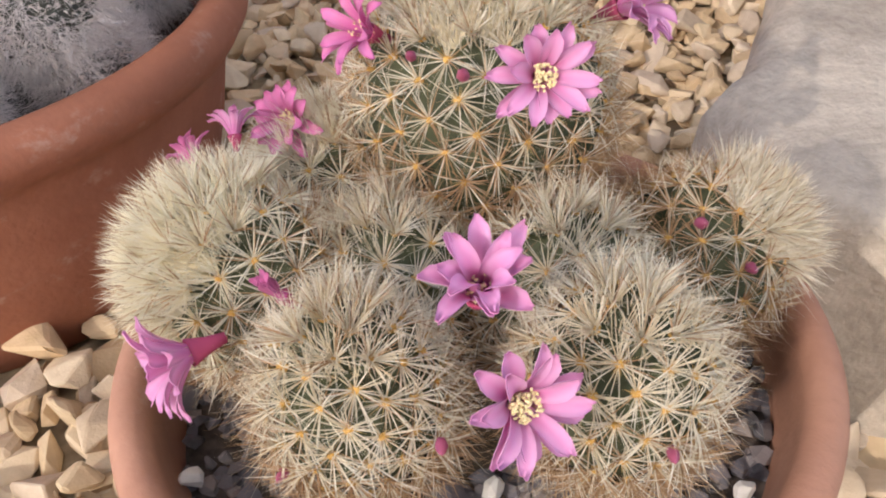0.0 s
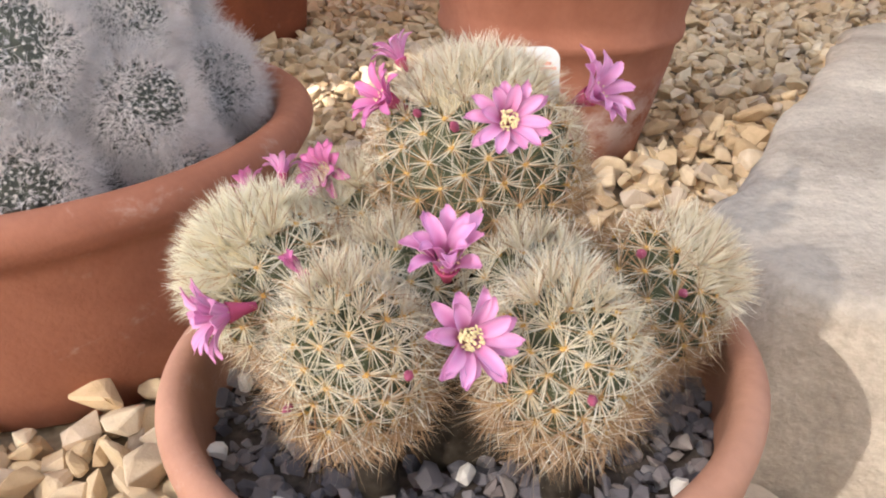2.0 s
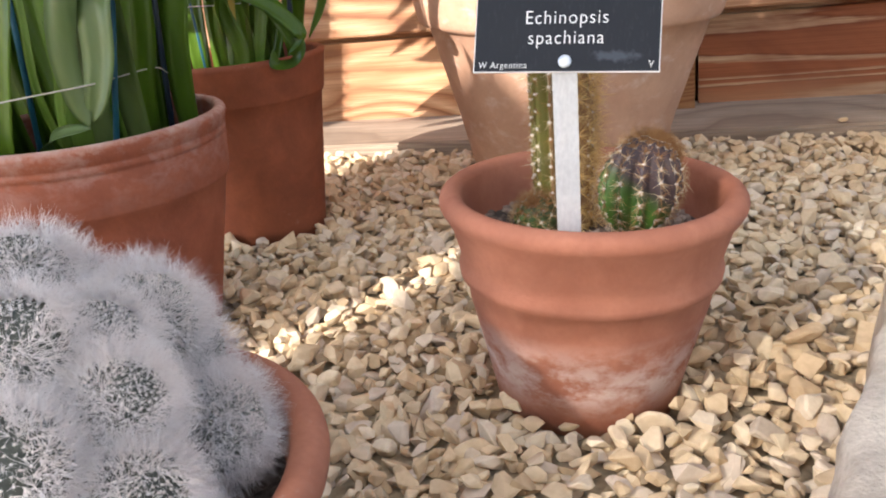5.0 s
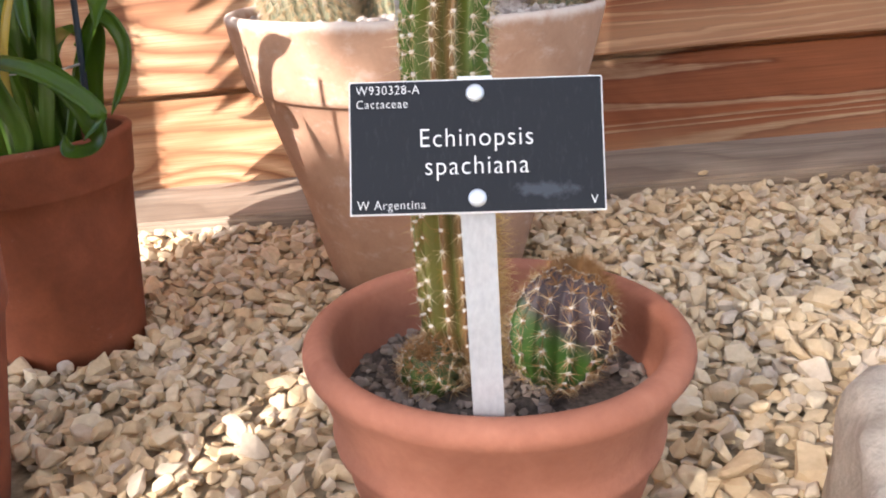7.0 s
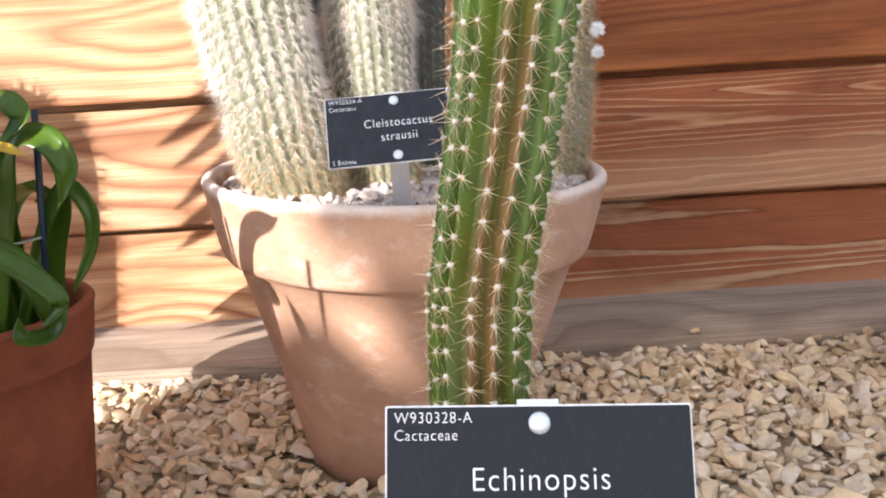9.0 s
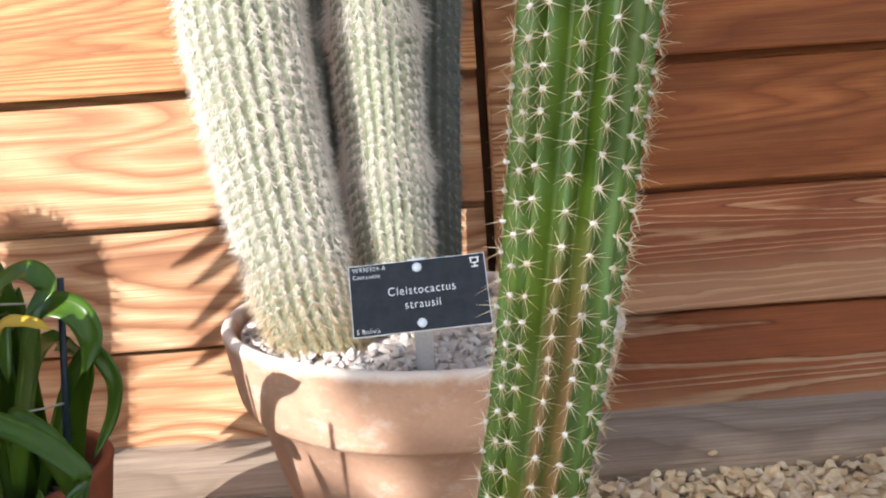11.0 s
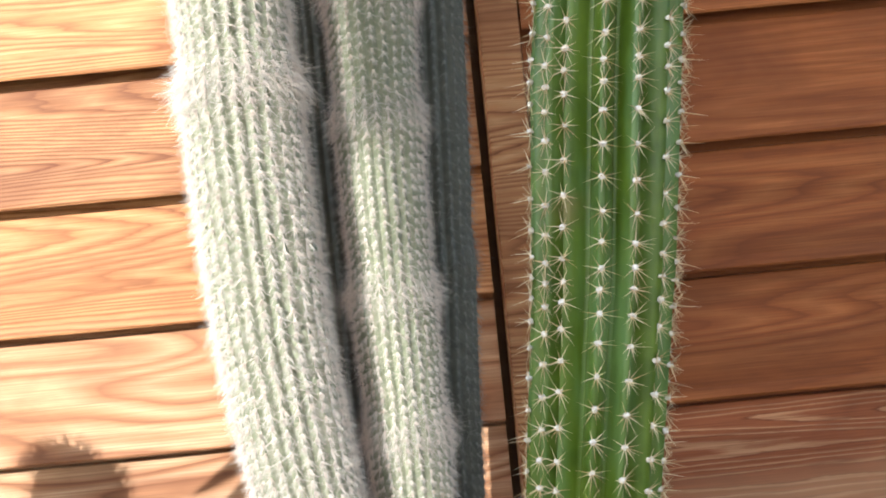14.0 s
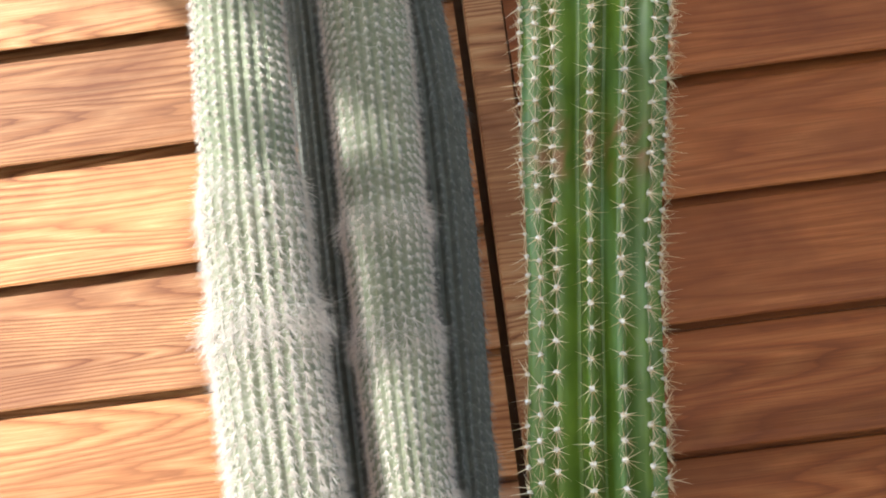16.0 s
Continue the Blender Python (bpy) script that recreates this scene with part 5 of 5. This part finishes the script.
def plant_label(c, w, h, lean, roll, foot_y, foot_z, lines, label, seed):
    s = thing("plant_label", pose(*c, -lean, -roll, 0), label, "plant label")
    part("rim", rounded_plate(w, h, 0.0012, 0.0008), ENGRAVED, s, "white edge of the plate").location = (0, 0.0004, -h / 2)
    part("plate", rounded_plate(w - 0.0011, h - 0.0011, 0.0016, 0.0006), scuffed("scuffed_laminate", 0.0255, 0.0075) if seed == 1 else BLACK, s).location = (0, 0.0001, -h / 2 + 0.00055)
    for z in (h * 0.39, -h * 0.39):
        bm = bmesh.new()
        bmesh.ops.create_uvsphere(bm, u_segments=20, v_segments=12, radius=0.0034)
        bmesh.ops.scale(bm, verts=bm.verts, vec=(1, 0.42, 1))
        ob = part("rivet", bm, ALU, s, smooth=True)
        ob.location = (0, -0.0008, z)
    # the stake: behind the plate, then bent upright and down into the soil
    m = s.matrix_world.inverted()
    low = m @ Vector((c[0] - (0.0045 if seed == 1 else 0), foot_y, foot_z))
    bm = bmesh.new()
    side = Vector((0.0064, 0, 0))
    path = [Vector((0, 0.0016, h / 2 + 0.0016)), Vector((0, 0.0016, -h * 0.42)), Vector((0, 0.0020, -h * 0.5)), low]
    rows = []
    for p in path:
        rows.append([bm.verts.new(p + side * sx + Vector((0, dy, 0))) for sx, dy in ((-1, 0), (1, 0), (1, 0.0011), (-1, 0.0011))])
    for a, b in zip(rows, rows[1:]):
        for i in range(4):
            j = (i + 1) % 4
            bm.faces.new((a[i], a[j], b[j], b[i]))
    bm.faces.new(rows[0][::-1])
    bm.faces.new(rows[-1])
    bmesh.ops.recalc_face_normals(bm, faces=bm.faces)
    part("stake", bm, ALU, s, "dull aluminium stake")
    for text, size, x, z, align in lines:
        words(text, size, x, z, s, align)
    return s


W1, H1 = 0.0935, 0.0500
plant_label((.3295, .5415, .1955), W1, H1, 25, -3.3, 0.541, 0.050, [("W930328-A", 0.0034, -W1 / 2 + 0.0027, H1 / 2 - 0.0052, "LEFT"), ("Cactaceae", 0.0033, -W1 / 2 + 0.0027, H1 / 2 - 0.0103, "LEFT"), ("Echinopsis", 0.0071, 0, -0.0002, "CENTER"), ("spachiana", 0.0071, 0, -0.0106, "CENTER"), ("W Argentina", 0.0034, -W1 / 2 + 0.0027, -H1 / 2 + 0.0020, "LEFT"), ("V", 0.0034, W1 / 2 - 0.0030, -H1 / 2 + 0.0024, "RIGHT")],
            "black engraved plant label with white lettering on an aluminium stake", 1)
W2, H2 = 0.0965, 0.0515
sign = plant_label((.2795, .902, .266), W2, H2, 28, 2.2, 0.932, 0.190, [("W930324-A", 0.0034, -W2 / 2 + 0.0027, H2 / 2 - 0.0052, "LEFT"), ("Cactaceae", 0.0033, -W2 / 2 + 0.0027, H2 / 2 - 0.0103, "LEFT"), ("Cleistocactus", 0.0062, 0.002, 0.0012, "CENTER"), ("strausii", 0.0062, 0.002, -0.0090, "CENTER"), ("S Bolivia", 0.0034, -W2 / 2 + 0.0027, -H2 / 2 + 0.0020, "LEFT")],
                   "black engraved plant label leaning in the large pot", 2)
bm = bmesh.new()
for lo, hi in (((-0.0035, 0.0022), (0.0035, 0.0030)), ((-0.0030, -0.0008), (-0.0020, 0.0022)), ((0.0020, -0.0008), (0.0030, 0.0022)), ((-0.0020, -0.0014), (0.0020, -0.0006)), ((-0.0005, -0.0034), (0.0005, -0.0014)), ((-0.0022, -0.0042), (0.0022, -0.0034))):
    box(bm, (lo[0], -0.00105, lo[1]), (hi[0], -0.0008, hi[1]))
cup = part("cup_mark", bm, ENGRAVED, sign, "small white engraved cup mark")
cup.location = (W2 / 2 - 0.0075, 0, H2 / 2 - 0.0058)


# ---- strap-leaved plants ----
def leaf_mat(name, dark, light):
    m, nt, p = shader(name, 0.27, 0.38)
    vec = coords(nt)
    col = ramp(nt, tex(nt, coords(nt, (1, 1, 0.2)), 45, 4), [(0.3, dark), (0.7, light)])
    base(nt, p, col)
    tr = nt.nodes.new("ShaderNodeBsdfTranslucent")
    nt.links.new(mix(nt, 0.6, col, (0.19, 0.34, 0.03)), tr.inputs["Color"])
    mx = nt.nodes.new("ShaderNodeMixShader")
    mx.inputs[0].default_value = 0.38
    nt.links.new(p.outputs[0], mx.inputs[1])
    nt.links.new(tr.outputs[0], mx.inputs[2])
    nt.links.new(mx.outputs[0], nt.nodes["Material Output"].inputs["Surface"])
    bump(nt, p, tex(nt, coords(nt, (1, 1, 0.1)), 500, 2), 0.12, 0.0004)
    return m


LEAF = leaf_mat("strap_leaf", (0.042, 0.088, 0.008), (0.094, 0.172, 0.017))
# grey-green front leaves, paler: the light on them is put into the colour
LEAF_LIT = leaf_mat("lit_front_leaf", (0.085, 0.128, 0.044), (0.135, 0.195, 0.072))
LEAF_PALE = leaf_mat("pale_leaf", (0.09, 0.17, 0.022), (0.15, 0.26, 0.045))
LEAF_YELLOW = leaf_mat("yellowing_leaf", (0.55, 0.34, 0.03), (0.72, 0.50, 0.06))


def spline(points, n):
    """Points of a smooth curve through the given ones."""
    p = [Vector(q) for q in points]
    p = [p[0] * 2 - p[1]] + p + [p[-1] * 2 - p[-2]]
    out = []
    for i in range(1, len(p) - 2):
        for k in range(n):
            t = k / n
            a, b, c, d = p[i - 1], p[i], p[i + 1], p[i + 2]
            out.append(0.5 * ((2 * b) + (c - a) * t + (2 * a - 5 * b + 4 * c - d) * t * t + (3 * b - a - 3 * c + d) * t ** 3))
    return out + [p[-2]]


def strap(points, width, parent, origin, material=LEAF, face=(0, -1, 0.4), keel=0.18, twist=0.0):
    """A long strap leaf: a shallow trough with a blunt point."""
    pts = spline(points, 7)
    n = len(pts)
    vs, fs = [], []
    ref = Vector(face)
    for i, p in enumerate(pts):
        t = i / (n - 1)
        d = (pts[min(i + 1, n - 1)] - pts[max(i - 1, 0)]).normalized()
        side = d.cross(ref)
        side = side.normalized() if side.length > 0.05 else d.orthogonal().normalized()
        if i and side.dot(last) < 0:
            side = -side
        last = side
        up = side.cross(d).normalized()
        ang = twist * t
        side, up = side * math.cos(ang) + up * math.sin(ang), up * math.cos(ang) - side * math.sin(ang)
        w = width * (0.72 + 0.28 * math.sin(math.pi * min(1, t * 1.2))) * (1 if t < 0.82 else max(0.06, 1 - ((t - 0.82) / 0.18) ** 2))
        h = 0.0012 * (1 - 0.6 * t)
        base_p = p - origin
        for s in (-1, -0.5, 0, 0.5, 1):
            vs.append(base_p + side * (s * w / 2) + up * (abs(s) * w * keel))
        for s in (1, 0.5, 0, -0.5, -1):
            vs.append(base_p + side * (s * w / 2) + up * (abs(s) * w * keel - h * (1.2 - abs(s))))
    for i in range(n - 1):
        for k in range(10):
            j = (k + 1) % 10
            fs.append((i * 10 + k, i * 10 + j, (i + 1) * 10 + j, (i + 1) * 10 + k))
    fs.append(tuple(range(10))[::-1])
    fs.append(tuple(range((n - 1) * 10, n * 10)))
    return mesh_of("leaf", vs, fs, material, parent, smooth=True)


CANE = plain("blue_green_cane", (0.012, 0.075, 0.11), 0.45, 0.4, vary=0.2)
CANE_DARK = plain("dark_cane", (0.012, 0.022, 0.035), 0.5, 0.4, vary=0.2)
TIE = plain("pale_tie", (0.36, 0.35, 0.28), 0.7)


def cane(a, b, r, material, label):
    vs, fs = tube([a, Vector(a).lerp(Vector(b), 0.5), b], [r, r, r * 0.95], 10)
    return tagged(mesh_of("cane", vs, fs, material, None, smooth=True), label, "cane", "canes in the leafy pots")


def tie(points, r=0.0006):
    pts = spline(points, 5)
    vs, fs = tube(pts, [r] * len(pts), 5)
    return vs, fs


lily = thing("strap_leaf_plant", pose(-0.0692, 0.68, 0.10), "clump of broad glossy green strap leaves tied to canes", "plant")
L0 = lily.matrix_world.translation
rnd = random.Random(4)
strap([(-.040, .66, .10), (-.012, .63, .20), (-.003, .607, .262), (-.006, .60, .235), (-.014, .60, .207), (-.016, .60, .181), (-.012, .60, .158), (-.006, .60, .143)], .026, lily, L0, LEAF_LIT, face=(0, -1, 0.2))
strap([(-.010, .665, .10), (.004, .64, .19), (.012, .625, .236), (.014, .611, .222), (.012, .607, .190), (.005, .604, .165), (-.006, .603, .145)], .028, lily, L0, LEAF_LIT, face=(0, -1, 0.2))
strap([(-.015, .685, .10), (.000, .67, .16), (.010, .665, .19), (.018, .66, .222), (.024, .66, .26), (.020, .67, .30)], .019, lily, L0, face=(0, -1, 0.1))
strap([(-.062, .625, .108), (-.050, .606, .128), (-.030, .598, .139), (-.003, .597, .143)], .016, lily, L0, LEAF_LIT, face=(0, -0.6, 1))
strap([(-.085, .62, .10), (-.079, .600, .130), (-.066, .598, .176), (-.048, .60, .232), (-.040, .61, .28)], .022, lily, L0, face=(0, -1, 0.2))
strap([(-.100, .63, .10), (-.105, .61, .18), (-.096, .60, .25), (-.085, .61, .31)], .025, lily, L0, face=(0, -1, 0.2))
strap([(-.045, .62, .105), (-.037, .614, .150), (-.030, .612, .18), (-.030, .610, .215)], .008, lily, L0, LEAF_PALE)
strap([(-.064, .65, .10), (-.068, .635, .16), (-.060, .63, .22), (-.054, .63, .30)], .008, lily, L0, LEAF_PALE)
for i in range(15):
    a, q = rnd.uniform(0, 6.283), 0.065 * math.sqrt(rnd.random())
    x, y = -0.085 + q * math.cos(a), 0.71 + q * math.sin(a)
    dx, dy = rnd.gauss(0, 0.04), rnd.gauss(0.01, 0.03)
    h = rnd.uniform(0.16, 0.30)
    strap([(x, y, .10), (x + dx * 0.3, y + dy * 0.3, .10 + h * 0.5), (x + dx, y + dy, .10 + h), (x + dx * 1.8, y + dy * 1.8, .10 + h * rnd.uniform(0.75, 1.05))], rnd.uniform(.018, .027), lily, L0, LEAF if rnd.random() < 0.7 else LEAF_PALE)
for x, y, h, lean in ((-.035, .735, .20, .02), (-.015, .745, .24, .015), (-.050, .76, .27, .03), (-.005, .725, .17, .025), (-.030, .765, .23, -.01), (-.060, .745, .25, .01)):
    strap([(x, y, .10), (x + lean * 0.3, y, .10 + h * 0.55), (x + lean, y + 0.01, .10 + h), (x + lean * 2.2, y + 0.02, .10 + h * 0.9)], .022, lily, L0)
for i in range(24):                                      # unseen tall leaves on the outer side, added to shade wall and pot
    x, y = -0.13 + rnd.uniform(-0.03, 0.03), 0.69 + rnd.uniform(-0.06, 0.06)
    dx, dy, h = -rnd.uniform(0.06, 0.20), rnd.uniform(-0.03, 0.06), rnd.uniform(0.24, 0.60)
    strap([(x, y, .10), (x + dx * 0.3, y + dy * 0.3, .10 + h * 0.6), (x + dx, y + dy, .10 + h), (x + dx * 1.7, y + dy * 1.8, .10 + h * rnd.uniform(0.8, 1.05))], rnd.uniform(.022, .031), lily, L0)
for i in range(4):
    x, y = -0.05 + rnd.uniform(-0.03, 0.03), 0.63 + rnd.uniform(-0.005, 0.02)
    strap([(x, y, .098), (x + .008, y - .004, .112), (x + .012, y - .008, .122)], .003, lily, L0, plain("reddish_shoot", (0.28, 0.07, 0.05), 0.6), face=(0, -1, 0.3))

curl = thing("strap_leaf_plant", pose(-0.062, 0.945, 0.11), "clump of curling green strap leaves with one yellow leaf", "plant")
U0 = curl.matrix_world.translation
strap([(-.040, .93, .11), (-.022, .90, .19), (-.006, .885, .203), (.018, .88, .186), (.032, .88, .157), (.029, .88, .139), (.009, .88, .137), (.006, .882, .152)], .020, curl, U0, face=(0, -0.6, 1), keel=0.1)
strap([(-.020, .93, .12), (.012, .93, .20), (.034, .93, .234), (.050, .928, .215), (.047, .925, .187), (.030, .92, .156)], .013, curl, U0, face=(0, -1, 0.6))
strap([(-.040, .94, .12), (-.010, .93, .22), (.010, .92, .268), (.033, .915, .270), (.046, .91, .250), (.040, .905, .226)], .023, curl, U0, face=(0, -0.8, 1))
strap([(-.060, .95, .12), (-.040, .94, .24), (-.022, .93, .285), (.004, .92, .299), (.018, .915, .287), (.002, .91, .270)], .020, curl, U0, face=(0, -0.8, 1))
strap([(.000, .945, .12), (.010, .945, .18), (.024, .94, .215), (.030, .935, .235)], .022, curl, U0)
strap([(-.050, .92, .12), (-.036, .90, .20), (-.010, .895, .262), (.010, .89, .270), (.028, .89, .264)], .013, curl, U0, LEAF_YELLOW, face=(0, -0.6, 1))
strap([(-.060, .91, .12), (-.045, .885, .20), (-.010, .872, .205), (.028, .868, .184), (.044, .868, .163), (.027, .868, .147)], .017, curl, U0, face=(0, -0.6, 1))
strap([(-.045, .90, .12), (-.034, .897, .150), (-.045, .895, .192), (-.055, .895, .25)], .017, curl, U0, LEAF_PALE)
rnd = random.Random(12)
for i in range(20):
    a, q = rnd.uniform(0, 6.283), 0.05 * math.sqrt(rnd.random())
    x, y = -0.072 + q * math.cos(a), 0.95 + q * math.sin(a)
    dx, dy = min(0.004, rnd.gauss(-0.012, 0.022)), rnd.gauss(-0.005, 0.025)
    h = rnd.uniform(0.08, 0.16)
    strap([(x, y, .11), (x + dx * 0.5, y + dy * 0.5, .11 + h), (x + dx * 1.6, y + dy * 1.6, .11 + h * 1.25), (x + dx * 2.8, y + dy * 2.8, .11 + h * 0.9)], rnd.uniform(.016, .024), curl, U0)

cane((-.015, .627, .095), (.043, .627, .34), .0022, CANE, "blue-green garden cane among the leaves")
cane((-.022, .722, .095), (-.002, .722, .34), .0024, CANE_DARK, "dark garden cane with a knot near its top")
cane((-.100, .655, .095), (-.085, .66, .34), .0022, CANE, "blue-green garden cane among the leaves")
cane((-.096, .93, .105), (-.104, .93, .29), .0022, CANE, "blue-green garden cane among the leaves")
cane((.002, .928, .105), (.0225, .928, .292), .0026, CANE_DARK, "dark blue cane tied to the curling leaves")
heap = Heap()
heap.add(*tie([(-.130, .588, .160), (-.090, .588, .163), (-.044, .588, .168), (.000, .600, .172), (.004, .623, .172), (.002, .68, .170), (-.012, .719, .160)]))
tagged(heap.make("garden_tie", TIE), "thin pale string tied between the canes", "string")
# strings round the dark cane
for run, rr in (([(-.125, .925, .186), (-.112, .925, .196), (-.070, .922, .196), (-.035, .92, .196)], .0006), ([(-.020, .922, .277), (.004, .924, .276), (.0225, .925, .278)], .0009), ([(-.030, .922, .194), (-.005, .924, .196), (.012, .925, .199)], .0009)):
    vs, fs = tie(run, rr)
    tagged(mesh_of("garden_tie", vs, fs, TIE), "thin pale string tied round the dark cane", "string", "strings on the canes")
lab = part("sticker", box(bmesh.new(), (-0.0035, -0.0006, -0.003), (0.0035, 0.0004, 0.003)), plain("white_sticker", (0.72, 0.70, 0.66), 0.6), leaf_pot, "scrap of white sticker")
lab.matrix_local = pose(-0.062, -0.0865, 0.168, -5, 0, -36)

# ---- gravel, one stone at a time near the camera, heaped beyond ----
rnd = random.Random(77)
FEET = [(0.3455, 0.203, 0.064), (0.3233, 0.6165, 0.062), (0.2646, 1.072, 0.103), (0.110, 0.345, 0.104), (-0.0692, 0.68, 0.084), (-0.062, 0.945, 0.068), (0.86, 1.12, 0.066)]


def in_slab(x, y):
    inside = False
    for (x0, y0), (x1, y1) in zip(SLAB, SLAB[1:] + SLAB[:1]):
        if (y0 > y) != (y1 > y) and x < x0 + (y - y0) * (x1 - x0) / (y1 - y0):
            inside = not inside
    return inside


pieces = []
step = 0.0128
for layer in range(2):
    y = -0.12
    while y < 1.262:
        x = -0.46
        while x < 1.12:
            px_, py_ = x + rnd.uniform(-0.5, 0.5) * step, y + rnd.uniform(-0.5, 0.5) * step
            x += step * (1.0 if layer == 0 else 1.35)
            if any((px_ - fx) ** 2 + (py_ - fy) ** 2 < fr * fr for fx, fy, fr in FEET) or in_slab(px_, py_):
                continue
            if layer and rnd.random() < 0.05:
                continue
            s = min(0.0165, max(0.0048, rnd.lognormvariate(math.log(0.0084), 0.27)))
            if py_ < 0.33:                               # coarser stones in front
                s *= 1.2
            lift = 0.0035 * noise.noise(Vector((px_ * 7, py_ * 7, 0)))
            z = GZ + lift + (s * rnd.uniform(0.05, 0.35) if layer == 0 else 0.006 + s * rnd.uniform(0.2, 0.5))
            pieces.append((pose(px_, py_, z, rnd.uniform(-35, 35), rnd.uniform(-35, 35), rnd.uniform(0, 360)) @ Matrix.Diagonal((s * rnd.uniform(1.0, 1.35), s * rnd.uniform(0.8, 1.05), s * rnd.uniform(0.75, 1.0), 1)), px_, py_))
        y += step * (0.92 if layer == 0 else 1.25)
pieces.append((pose(0.470, 0.665, GZ + 0.018, 20, -10, 25) @ Matrix.Diagonal((0.021, 0.013, 0.013, 1)), 0.47, 0.665))
near = sorted(range(len(pieces)), key=lambda i: (pieces[i][1] - 0.28) ** 2 + (pieces[i][2] - 0.36) ** 2)[:300]
near_set = set(near)
MESHES = []
for i in range(14):
    vs, fs = WORN[i]
    me = bpy.data.meshes.new("stone")
    me.from_pydata([tuple(v) for v in vs], [], fs)
    me.materials.append(GRAVEL_ONE)
    MESHES.append(me)
heap = Heap()
for i, (m, x, y) in enumerate(pieces):
    if i in near_set:
        ob = new("stone", MESHES[i % len(MESHES)])
        ob.parent = ground
        ob.matrix_local = m
    else:
        vs, fs = WORN[i % len(WORN)] if (x - 0.30) ** 2 + (y - 0.58) ** 2 < 0.24 else SHAPES[i % len(SHAPES)]
        heap.add([m @ v for v in vs], fs)
tagged(heap.make("gravel", GRAVEL, ground), kind="stuff")
ob = new("pebble", MESHES[3])
ob.matrix_world = pose(0.600, 1.246, -0.031, 10, 0, 30) @ Matrix.Diagonal((0.009, 0.0075, 0.007, 1))
tagged(ob, "single tan pebble lying on the grey timber ledge", "pebble")
